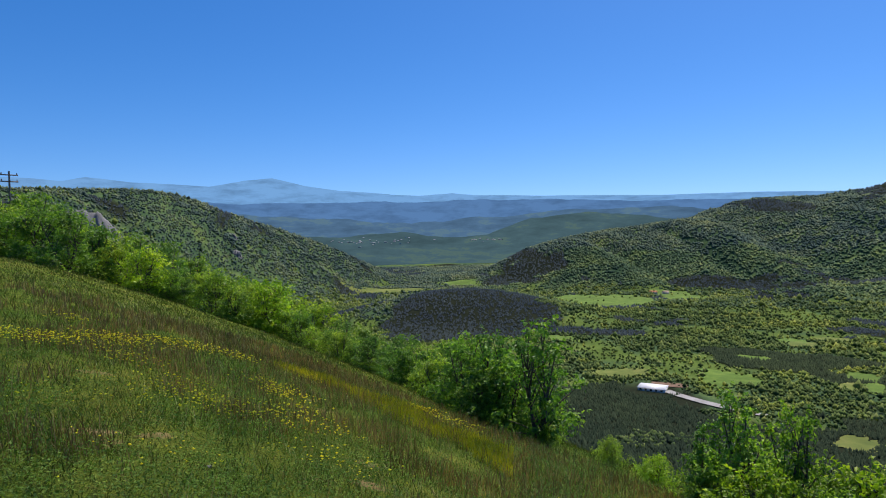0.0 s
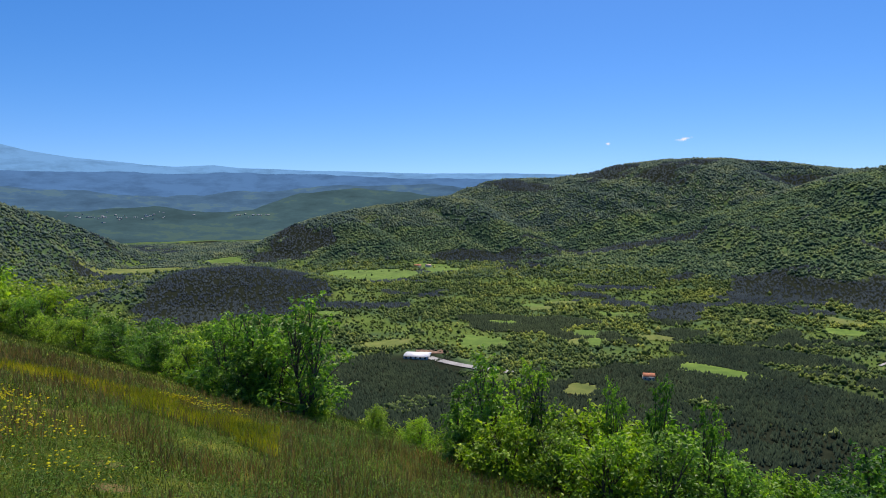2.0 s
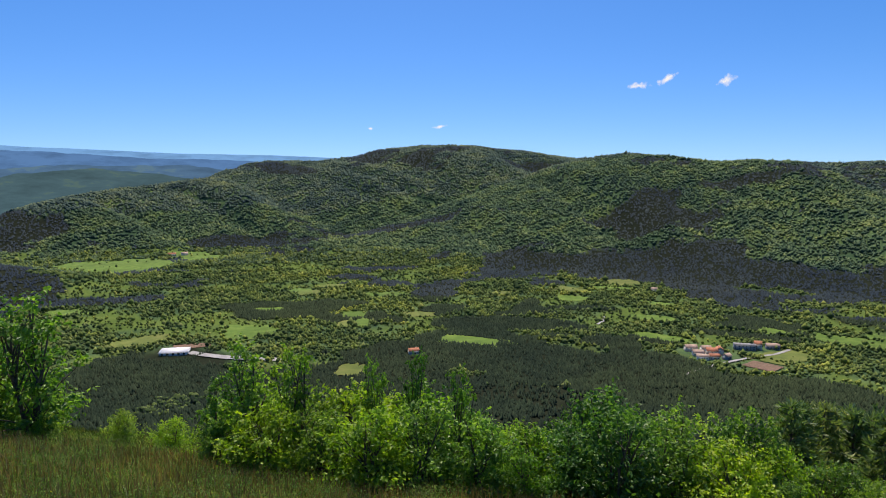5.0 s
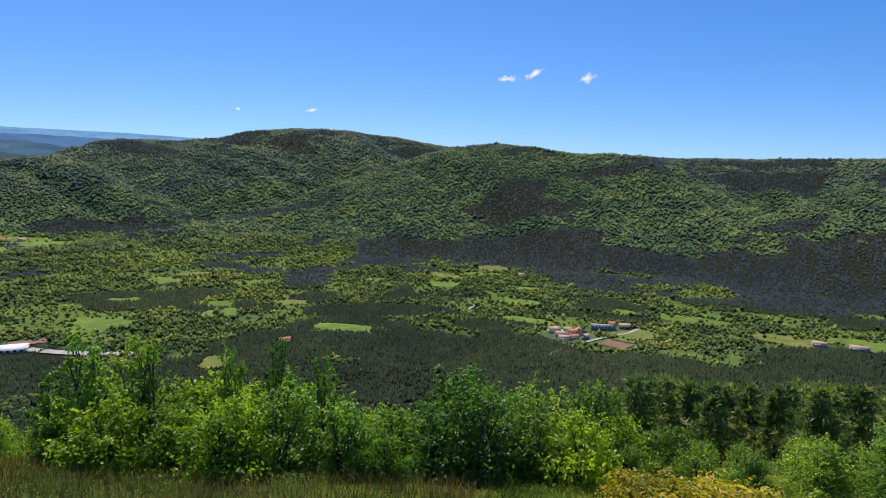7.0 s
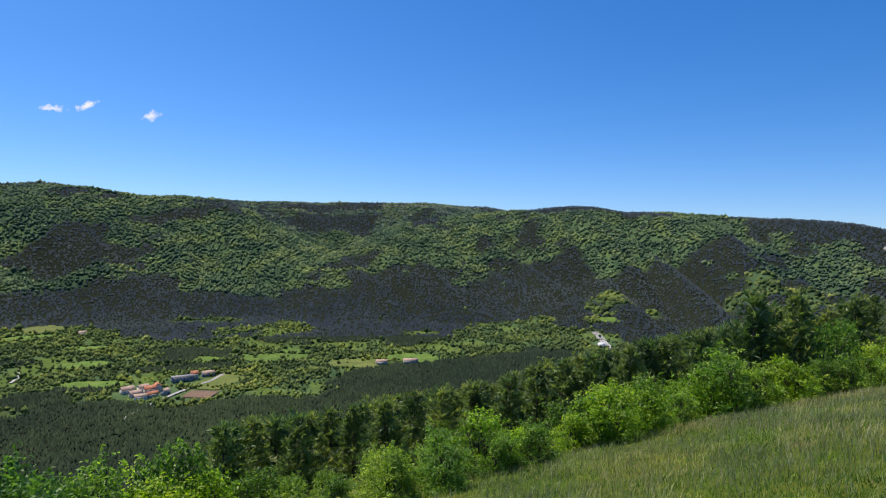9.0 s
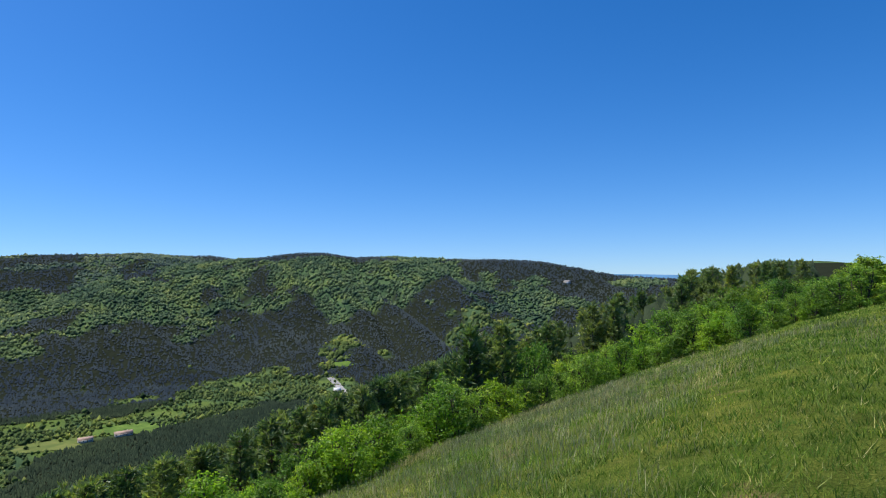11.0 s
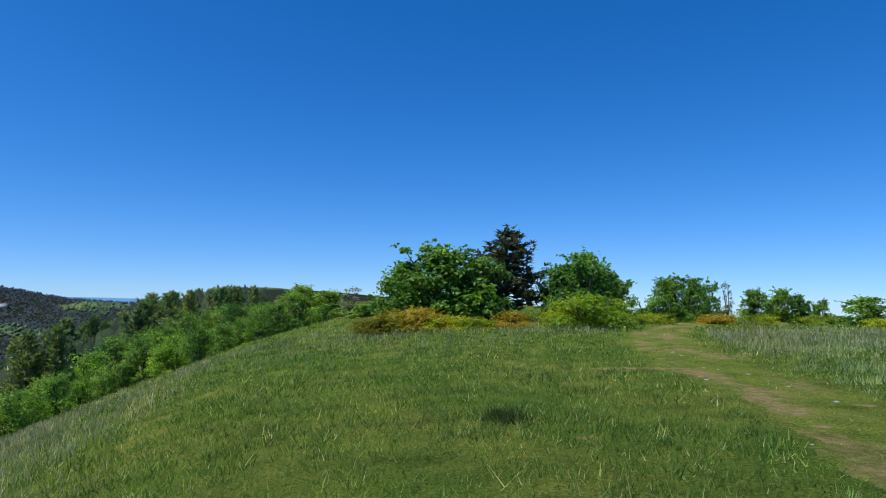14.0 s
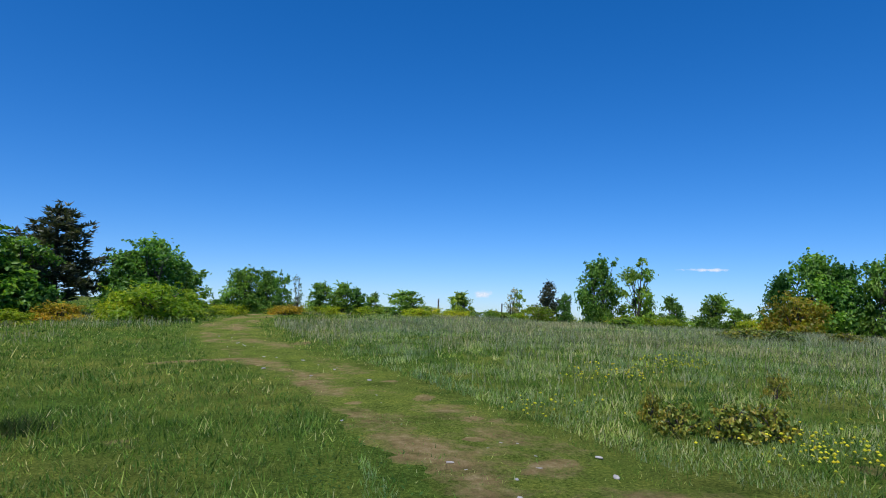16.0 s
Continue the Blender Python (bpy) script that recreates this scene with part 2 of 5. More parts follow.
HILL_LEFT = ((-75, 4, 600, 1300), (-45, 3.9, 700, 1400), (-36, 3.9, 800, 1500), (-32, 3.88, 900, 1600), (-25.3, 3.74, 1050, 1800), (-22.9, 3.19, 1150, 1900), (-19.3, 1.86, 1350, 2050), (-15.5, 0.42, 1550, 2200),
             (-11.6, -0.94, 1800, 2350), (-8.5, -2.4, 2050, 2480), (-4.8, -4.1, 2350, 2600), (-1, -4.9, 2450, 2650))


def hill(az, r, rows, gully, seed, wide=1.0):
    a, e, foot, crest = np.array(rows).T
    e, foot, crest = (np.interp(az, a, v) for v in (e, foot, crest))
    top = 1.6 + crest * np.tan(np.radians(e)) - 7.0
    top = np.maximum(top, FLOOR)
    x, y = r * np.sin(np.radians(az)), r * np.cos(np.radians(az))
    u = np.clip((r - foot) / (crest - foot), 0, 1)
    rise = 0.4 * u + 0.6 * u * u * (3 - 2 * u)
    cut = np.sin(np.pi * u) ** 1.2 * (np.abs(fbm(az * 0.16 + 0.002 * r, r * 0.0004, 1.0, seed, 3)) * 1.6 - 0.35) * gully
    z = FLOOR + (top - FLOOR) * rise + cut * (top - FLOOR) / 250
    z = z - np.maximum(r - crest, 0) * 0.22
    edge = np.minimum(az - a[0], a[-1] - az)
    return np.where(edge > 0, z, -900.0)


def height(x, y):
    x, y = np.asarray(x, float), np.asarray(y, float)
    r = np.hypot(x, y) + 1e-6
    az = np.degrees(np.arctan2(x, y))
    az = np.where(az < -100, az + 360, az)
    s = x * math.sin(FALL) + y * math.cos(FALL)
    e = x * math.cos(FALL) - y * math.sin(FALL)
    own = -0.37 * soft(s, 1.0)
    own = own - 0.26 / (1 + np.exp((e - 22) / 14)) * soft(s - 22, 5.0)
    own = own - 0.10 * soft(-s - 32, 6.0) - 0.07 * (soft(e - 10, 4.0) - soft(e - 42, 6.0)) / (1 + np.exp(-(s + 3) / 2.0)) - 0.014 * (soft(-e - 8, 4.0) - soft(-e - 50, 6.0)) + 0.012 * soft(-e - 30, 8.0)
    own = own + 0.05 * fbm(x, y, 3.0, 3) * np.clip(r / 4, 0, 1) + 0.5 * fbm(x, y, 40.0, 5) * np.clip((r - 12) / 60, 0, 1) + 9 * fbm(x, y, 160.0, 6) * np.clip((r - 90) / 300, 0, 1)
    ground = FLOOR + 3 * fbm(x, y, 220.0, 8) + 5 * fbm(x, y, 700.0, 9)
    mound = FLOOR - 30 + 95 * np.exp(-(((x - 40) / 330) ** 2 + ((y - 1480) / 230) ** 2))
    ground = softmax2(ground, mound, 8.0)
    for rows, gully, seed in ((HILL_FAR, 42, 21), (HILL_MID, 42, 33), (HILL_BACK, 60, 45), (HILL_NEAR, 85, 57), (HILL_LEFT, 25, 69)):
        ground = np.maximum(ground, hill(az, r, rows, gully, seed) + 6 * fbm(x, y, 120.0, seed + 3) * np.clip((r - 900) / 300, 0, 1))
    near = np.clip((1500 - r) / 700, 0, 1)
    return softmax2(own * near + FLOOR * 1.2 * (1 - near), ground, 3.0)


def height1(x, y):
    return float(height(np.array([x]), np.array([y]))[0])


def polar(az, r):
    return r * math.sin(radians(az)), r * math.cos(radians(az))


def mesh_object(name, verts, faces, mat, parent=None, smooth=False, label="", at=None):
    """One mesh from arrays; faces is an (n, 3) or (n, 4) array of indices."""
    me = bpy.data.meshes.new(name)
    verts, faces = np.asarray(verts, np.float32), np.asarray(faces, np.int32)
    n, k = faces.shape
    me.vertices.add(len(verts)), me.loops.add(n * k), me.polygons.add(n)
    me.vertices.foreach_set("co", verts.ravel())
    me.loops.foreach_set("vertex_index", faces.ravel())
    me.polygons.foreach_set("loop_start", np.arange(0, n * k, k, dtype=np.int32))
    if smooth:
        me.polygons.foreach_set("use_smooth", np.ones(n, bool))
    me.update(calc_edges=True)
    me.materials.append(mat)
    ob = new(name, me)
    if at is not None:
        ob.location = at
    if parent is not None:
        ob.parent = parent
    if label:
        ob["label"] = label
    return ob


# Ground: rings that widen with distance, finer in the part that is walked past.
ring = np.concatenate([[0.0], np.geomspace(0.6, 60, 80), np.geomspace(62, 700, 56), np.linspace(716, 3400, 120), np.geomspace(3440, 4300, 14)])
bearing = np.concatenate([np.arange(-44, 146, 0.4), np.arange(146, 250, 1.0), np.arange(250, 316, 3.0)])
RR, AA = np.meshgrid(ring, bearing, indexing="ij")
GX, GY = RR * np.sin(np.radians(AA)), RR * np.cos(np.radians(AA))
GZ = height(GX, GY)
nr, na = GX.shape
i, j = np.meshgrid(np.arange(nr - 1), np.arange(na), indexing="ij")
j2 = (j + 1) % na
quads = np.stack([i * na + j, i * na + j2, (i + 1) * na + j2, (i + 1) * na + j], -1).reshape(-1, 4)[:, ::-1]

# soil and turf near by, forest floor and valley green farther off
def turf_colour(gt):
    """Short turf with thatch showing through, and the bare soil: shared by the meadow and its worn places."""
    turf = ramp(gt, noise_fac(gt, 34, 8, 0.75), ((0.3, (0.024, 0.037, 0.008)), (0.45, (0.074, 0.112, 0.020)), (0.58, (0.135, 0.185, 0.033)), (0.72, (0.265, 0.262, 0.075))))
    turf = mix(gt, 1.0, turf, ramp(gt, noise_fac(gt, 1.6, 6, 0.65), ((0.3, (0.55, 0.6, 0.6)), (0.5, (1.0, 1.0, 1.0)), (0.7, (1.35, 1.2, 1.1)))), "MULTIPLY")
    soil = ramp(gt, noise_fac(gt, 7, 6, 0.75), ((0.3, (0.14, 0.09, 0.045)), (0.5, (0.27, 0.185, 0.09)), (0.7, (0.42, 0.31, 0.17))))
    return turf, soil


GROUND, gt, gb = material("turf", 0.95)
turf, soil = turf_colour(gt)
turf = mix(gt, 1.0, turf, ramp(gt, noise_fac(gt, 0.35, 4, 0.6), ((0.4, (0.9, 1.0, 0.9)), (0.62, (1.5, 1.25, 1.3)))), "MULTIPLY")
turf = mix(gt, ramp(gt, noise_fac(gt, 0.55, 5, 0.6), ((0.64, (0, 0, 0)), (0.74, (1, 1, 1)))), turf, soil)
wood = ramp(gt, noise_fac(gt, 0.05, 5, 0.65), ((0.3, (0.052, 0.088, 0.040)), (0.5, (0.078, 0.126, 0.052)), (0.7, (0.105, 0.160, 0.066))))
wood = mix(gt, 1.0, wood, ramp(gt, noise_fac(gt, 0.011, 6, 0.65, None, 0.6), ((0.34, (0.5, 0.6, 0.74)), (0.5, (0.9, 0.94, 0.98)), (0.64, (1.45, 1.3, 0.98)))), "MULTIPLY")
dist = gt.nodes.new("ShaderNodeVectorMath")
dist.operation = "LENGTH"
gt.links.new(gt.nodes.new("ShaderNodeNewGeometry").outputs["Position"], dist.inputs[0])
span = gt.nodes.new("ShaderNodeMapRange")
span.inputs["From Min"].default_value, span.inputs["From Max"].default_value = 50, 110
gt.links.new(dist.outputs["Value"], span.inputs["Value"])
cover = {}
for key in ("pine_gap_shade", "open_grass"):
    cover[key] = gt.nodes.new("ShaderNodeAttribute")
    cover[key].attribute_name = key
# near-black green stands in for the shade between pine crowns
gap_shade = ramp(gt, noise_fac(gt, 0.09, 4, 0.6), ((0.3, (0.016, 0.021, 0.013)), (0.7, (0.028, 0.034, 0.021))))
pasture = ramp(gt, noise_fac(gt, 0.02, 5, 0.6), ((0.3, (0.072, 0.115, 0.03)), (0.5, (0.098, 0.148, 0.036)), (0.7, (0.135, 0.185, 0.05))))
wood = mix(gt, cover["open_grass"].outputs["Fac"], wood, pasture)
wood = mix(gt, cover["pine_gap_shade"].outputs["Fac"], wood, gap_shade)
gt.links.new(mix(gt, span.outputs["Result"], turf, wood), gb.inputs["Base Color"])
gb.inputs["Specular IOR Level"].default_value = 0.0
bump(gt, gb, noise_fac(gt, 34, 8, 0.75), 1.0, 0.05)
GROUND_ARRAYS = (np.stack([GX, GY, GZ], -1).reshape(-1, 3), quads)

# Ranges that close the distance, their haze painted on as a glowing colour.
def range_backdrop(name, rows, r, colour, seed, rough, label, meadows=False):
    """A far range: a wall of hillsides with an uneven crest."""
    a, e = np.array(rows).T
    az = np.arange(a[0], a[-1], 0.12)
    crest = 1.6 + r * np.tan(np.radians(np.interp(az, a, e) + rough * fbm(az, az * 0, 3.0, seed, 5)))
    steps = np.linspace(0, 1, 9)
    rr = r - 320 * (1 - steps[:, None]) + 40 * fbm(np.broadcast_to(az, (9, len(az))) * 1.0, steps[:, None] * 4 + 0 * az, 1.6, seed + 5, 4)
    z = FLOOR - 40 + (crest[None, :] - FLOOR + 40) * steps[:, None] ** 0.9
    x, y = rr * np.sin(np.radians(az)), rr * np.cos(np.radians(az))
    n = len(az)
    p, q = np.meshgrid(np.arange(8), np.arange(n - 1), indexing="ij")
    f = np.stack([p * n + q, p * n + q + 1, (p + 1) * n + q + 1, (p + 1) * n + q], -1).reshape(-1, 4)
    m, t, b = material(name + "_haze_glow", 1.0)
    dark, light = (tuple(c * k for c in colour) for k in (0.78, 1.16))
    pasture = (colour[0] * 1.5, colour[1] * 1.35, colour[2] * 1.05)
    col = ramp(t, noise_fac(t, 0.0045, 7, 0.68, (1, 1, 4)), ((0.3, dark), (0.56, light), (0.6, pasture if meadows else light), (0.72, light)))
    # emission carries the haze colour, so sun and sky do not light it
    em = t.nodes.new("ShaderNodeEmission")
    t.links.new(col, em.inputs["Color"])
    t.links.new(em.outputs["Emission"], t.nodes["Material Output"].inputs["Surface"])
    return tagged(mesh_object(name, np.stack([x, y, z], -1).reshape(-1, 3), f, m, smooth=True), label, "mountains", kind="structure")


range_backdrop("backdrop_mountain", ((-75, 3.2), (-45, 4.0), (-34.8, 4.45), (-31.5, 4.22), (-29.9, 4.57), (-26.7, 4.22), (-22.4, 3.98), (-20.6, 3.87), (-17.8, 4.4), (-15.4, 4.62), (-14, 4.3), (-12.5, 3.9), (-9.5, 3.48), (-4.4, 3.05), (-2.1, 2.95), (0.8, 3.12), (2.9, 2.9), (9, 2.68), (12.6, 2.6), (19.8, 2.4), (24.7, 2.42), (32, 2.22), (45, 1.8), (60, 1.2), (100, 0.5), (140, -1)), 4850, (0.12, 0.28, 0.54), 3, 0.05, "distant mountain range in painted pale blue haze under clear sky")
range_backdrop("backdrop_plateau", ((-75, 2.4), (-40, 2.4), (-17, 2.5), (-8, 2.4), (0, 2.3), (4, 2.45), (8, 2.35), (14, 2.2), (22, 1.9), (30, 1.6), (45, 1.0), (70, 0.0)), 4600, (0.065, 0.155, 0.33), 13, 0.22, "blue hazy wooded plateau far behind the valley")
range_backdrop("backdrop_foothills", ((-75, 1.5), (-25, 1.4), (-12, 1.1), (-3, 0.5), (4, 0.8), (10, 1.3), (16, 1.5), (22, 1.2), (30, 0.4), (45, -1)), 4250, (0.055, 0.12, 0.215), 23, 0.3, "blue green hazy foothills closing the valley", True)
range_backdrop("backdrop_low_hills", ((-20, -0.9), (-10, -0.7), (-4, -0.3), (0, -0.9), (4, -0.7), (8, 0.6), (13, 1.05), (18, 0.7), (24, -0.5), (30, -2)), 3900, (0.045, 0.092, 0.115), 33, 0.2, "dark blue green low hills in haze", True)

# ---- woods ----
RNG = np.random.default_rng(7)
gold = (1 + 5 ** 0.5) / 2
ICO_V = np.array([(-1, gold, 0), (1, gold, 0), (-1, -gold, 0), (1, -gold, 0), (0, -1, gold), (0, 1, gold), (0, -1, -gold), (0, 1, -gold), (gold, 0, -1), (gold, 0, 1), (-gold, 0, -1), (-gold, 0, 1)]) / np.hypot(1, gold)
ICO_F = np.array([(0, 11, 5), (0, 5, 1), (0, 1, 7), (0, 7, 10), (0, 10, 11), (1, 5, 9), (5, 11, 4), (11, 10, 2), (10, 7, 6), (7, 1, 8), (3, 9, 4), (3, 4, 2), (3, 2, 6), (3, 6, 8), (3, 8, 9), (4, 9, 5), (2, 4, 11), (6, 2, 10), (8, 6, 7), (9, 8, 1)])
DOME_F = np.array([q for q in ICO_F.tolist() if ICO_V[q, 2].mean() > -0.6])
# a pointed crown of two ragged tiers
SPIRE_V = np.array([(0, 0, 1.0)] + [(0.52 * math.cos(k * 1.257), 0.52 * math.sin(k * 1.257), 0.35 + 0.1 * (k % 2)) for k in range(5)] + [(0.8 * math.cos(k * 1.257 + 0.6), 0.8 * math.sin(k * 1.257 + 0.6), -0.35 - 0.15 * (k % 2)) for k in range(5)])
SPIRE_F = np.array([(0, 1 + k, 1 + (k + 1) % 5) for k in range(5)] + [(1 + k, 6 + k, 1 + (k + 1) % 5) for k in range(5)] + [(1 + (k + 1) % 5, 6 + k, 6 + (k + 1) % 5) for k in range(5)])

# the same seen from far: one ragged tier
TIP_V = np.array([(0, 0, 1.0)] + [(0.72 * math.cos(k * 1.257), 0.72 * math.sin(k * 1.257), -0.25 - 0.25 * (k % 2)) for k in range(5)])
TIP_F = np.array([(0, 1 + k, 1 + (k + 1) % 5) for k in range(5)])


def crowns(name, x, y, size, tall, mat, label, template=(ICO_V, DOME_F), jitter=0.28, sink=0.35):
    """Many crowns in one mesh, each turned, stretched and dented on its own."""
    v, f = template
    n = len(x)
    z = height(x, y)
    turn = RNG.uniform(0, 2 * np.pi, n)
    c, s = np.cos(turn)[:, None], np.sin(turn)[:, None]
    p = v[None] * (1 + jitter * RNG.uniform(-1, 1, (n, len(v), 1))) + 0.12 * RNG.uniform(-1, 1, (n, len(v), 3))
    px, py = p[..., 0] * c - p[..., 1] * s, p[..., 0] * s + p[..., 1] * c
    size, tall = size[:, None], tall[:, None]
    out = np.stack([px * size + x[:, None], py * size + y[:, None], p[..., 2] * tall + (z[:, None] + tall * (1 - sink))], -1)
    faces = (f[None] + (np.arange(n) * len(v))[:, None, None]).reshape(-1, 3)
    return tagged(mesh_object(name, out.reshape(-1, 3), faces, mat, smooth=True), label, "forest", kind="stuff")


def scatter(n, r0, r1, a0, a1, power):
    """Random points of a sector; the density falls with distance to the given power."""
    k = 2 - power
    r = (RNG.uniform(0, 1, n) * (r1 ** k - r0 ** k) + r0 ** k) ** (1 / k)
    az = RNG.uniform(a0, a1, n)
    return r * np.sin(np.radians(az)), r * np.cos(np.radians(az)), r, az


# Meadows and crops on the valley floor: bearing, distance, length across, depth, turn.
FIELDS = ((-5.0, 2130, 260, 150, 20), (14.3, 1810, 310, 330, -8), (21.2, 1890, 135, 120, -10), (16.0, 915, 84, 50, -12), (25.0, 925, 84, 70, 4), (23.6, 905, 40, 60, -10), (33.1, 942, 22, 62, 8), (34.8, 948, 24, 66, 5), (29.3, 1265, 50, 52, 8), (32.2, 1290, 60, 56, -8),
          (37.2, 1185, 90, 56, 5), (45.2, 830, 92, 48, 15), (33.6, 705, 34, 52, 7), (62.0, 905, 90, 40, 20), (1.5, 2320, 130, 110, -18), (54.2, 1255, 72, 60, 18), (54.3, 1165, 74, 46, 16), (58.1, 1300, 96, 42, 16), (58.7, 1395, 84, 80, 15), (61.8, 1160, 74, 44, 14), (61.6, 1028, 78, 48, 0))
FIELDS += ((72.1, 872, 50, 84, 23), (70.8, 1010, 46, 40, 15), (76.8, 998, 118, 58, 0), (83.8, 942, 92, 60, 14), (89.2, 980, 96, 64, 16), (106.6, 1310, 50, 34, 0), (30.0, 1238, 46, 60, 10), (34.0, 1010, 46, 48, 10), (20.0, 1990, 120, 160, -18), (47.8, 1200, 42, 56, 10), (78.5, 1038, 56, 38, 20), (6, 1900, 150, 70, 5), (40.0, 1010, 60, 40, 0), (26.5, 1080, 60, 40, 10), (10.5, 1180, 60, 60, 0))
# Dark pine stands: bearing, distance, half length across, half depth.
STANDS = ((1.9, 1370, 190, 260), (50.3, 748, 215, 140), (16.7, 762, 110, 100), (36.0, 975, 85, 60), (41.8, 1150, 48, 100), (57.6, 1570, 240, 100), (36.6, 1560, 120, 90), (59.7, 1880, 180, 70), (28.2, 3080, 190, 180), (8.0, 2350, 170, 130), (22.8, 2140, 200, 70), (63.5, 1500, 200, 110), (69.0, 1330, 230, 110),
          (83.0, 2575, 300, 150), (85.2, 1440, 160, 170), (67.2, 2127, 154, 70), (36.1, 2080, 220, 80), (42.4, 1045, 74, 60), (39.9, 728, 140, 75), (62.0, 887, 44, 30), (81.7, 2800, 380, 110))
STANDS += ((76.4, 1470, 200, 130), (91.5, 1490, 160, 150), (103.1, 1530, 80, 160), (112.1, 1450, 135, 90), (66.3, 1354, 90, 80), (93.0, 850, 200, 130), (75, 660, 300, 150), (63.3, 735, 70, 100), (102.9, 1410, 60, 150), (30, 640, 330, 170), (126, 1960, 330, 130), (111.3, 1540, 140, 90), (118, 1260, 160, 120), (-11, 1500, 150, 40), (12, 1260, 140, 40), (30, 1090, 120, 36), (47, 940, 120, 40), (69, 960, 60, 20), (56, 1080, 80, 24))



def in_fields(x, y, grow=0.0):
    hit, rough = np.zeros(len(x), bool), 1 + 0.9 * fbm(x, y, 26, 17, 3)
    for az, r, w, d, turn in FIELDS:
        cx, cy = polar(az, r)
        a = radians(az + turn)
        u, v = (x - cx) * math.cos(a) - (y - cy) * math.sin(a), (x - cx) * math.sin(a) + (y - cy) * math.cos(a)
        hit |= (np.abs(u) / (0.44 * w + grow)) ** 3 + (np.abs(v) / (0.42 * d + grow)) ** 3 < rough
    return hit


def stand_weight(x, y):
    best = np.full(len(x), -1.0)
    wob = fbm(x, y, 160, 91, 4)
    for az, r, w, d in STANDS:
        cx, cy = polar(az, r)
        a = radians(az)
        u, v = (x - cx) * math.cos(a) - (y - cy) * math.sin(a), (x - cx) * math.sin(a) + (y - cy) * math.cos(a)
        best = np.maximum(best, 1 - np.hypot(u / w, v / d))
    best = np.maximum(best, np.where(np.hypot(x, y) > 1000, 0.9 * fbm(x, y, 230, 94, 3) - 0.24 + 0.16 * np.clip((np.degrees(np.arctan2(x, y)) - 92) / 10, 0, 1), -1))
    az, r = np.degrees(np.arctan2(x, y)), np.hypot(x, y)
    belt = 1 - np.abs(r - np.interp(az, (48, 60, 75, 95), (1640, 1520, 1450, 1470))) / np.interp(az, (48, 60, 75, 95), (60, 190, 260, 300))
    best = np.maximum(best, np.where((az > 46) & (az < 108), 0.7 * belt - 0.08 * np.clip(az - 96, 0, 20), -1))
    return best + 0.24 * np.clip((az - 94) / 8, 0, 1) + 0.75 * wob + 0.42 * fbm(x, y, 48, 92, 3) - 0.04


def hidden(x, y, r, az):
    """Back of the hills, which no one on the hilltop can see."""
    e = np.degrees(np.arctan2(height(x, y) + 14 - 1.6, r))
    shade = np.zeros(len(x), bool)
    for k in (0.55, 0.7, 0.82, 0.92):
        shade |= np.degrees(np.arctan2(height(x * k, y * k) + 6 - 1.6, r * k)) > e
    return shade


VILLAGE = ((65.2, 835, 30), (66.9, 830, 28), (69.2, 888, 26), (18.5, 838, 36), (22.5, 796, 34), (106.3, 1160, 24), (86.1, 940, 20), (88.8, 950, 20), (39.6, 768, 12), (70.3, 808, 26))


def near_houses(x, y):
    hit = np.zeros(len(x), bool)
    for az, r, w in VILLAGE:
        cx, cy = polar(az, r)
        hit |= np.hypot(x - cx, y - cy) < w
    return hit


ground = tagged(mesh_object("ground", *GROUND_ARRAYS, GROUND, smooth=True), "grassy hilltop meadow sloping into a wooded valley", "ground", kind="structure")
gx, gy = GX.ravel(), GY.ravel()
# masks: where the ground is darkened as pine shade, and where pasture lies open
for key, value in (("pine_gap_shade", np.maximum(np.clip(stand_weight(gx, gy) * 6 + 0.1, 0, 1), np.hypot(gx, gy) < 680)), ("open_grass", np.clip(fbm(gx, gy, 90, 55, 4) * 8 - 1.3, 0, 1) * (GZ.ravel() < FLOOR + 18))):
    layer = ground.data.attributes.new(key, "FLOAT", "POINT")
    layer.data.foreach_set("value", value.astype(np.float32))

# far slopes and valley: full round crowns near, simpler lumps far off
BUSH_V = np.array([(1, 0, 0.1), (0, 1, -0.1), (-1, 0, 0.1), (0, -1, -0.1), (0, 0, 1), (0.2, 0.1, -0.6)])
BUSH_F = np.array([(0, 1, 4), (1, 2, 4), (2, 3, 4), (3, 0, 4), (1, 0, 5), (2, 1, 5), (3, 2, 5), (0, 3, 5)])
x, y, r, az = scatter(265000, 620, 3400, -42, 139, 1.0)
some = (r > 1500) | (RNG.uniform(0, 1, len(x)) < 0.62)
x, y, r, az = x[some], y[some], r[some], az[some]
pine = stand_weight(x, y) > 0.12
keep = ~in_fields(x, y) & ~near_houses(x, y) & ~pine
keep[keep] = ~hidden(x[keep], y[keep], r[keep], az[keep])
valley = height(x, y) < FLOOR + 16
open_land = valley & (fbm(x, y, 90, 55, 4) > 0.16) & (r < 2600)
keep &= ~valley | (r > 1700)
keep &= ~(open_land & (RNG.uniform(0, 1, len(x)) < 0.6))
size = (1.8 + 0.0012 * r + RNG.gamma(1.6, 0.6, len(x))) * np.where(r > 1500, 0.97, 1.0)
size = np.where((az < 6) & (r < 1800), size * 0.75, size)
size = np.where(valley, size * 0.8, size)
tall = size * RNG.uniform(0.8, 1.2, len(x))
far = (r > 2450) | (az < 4)
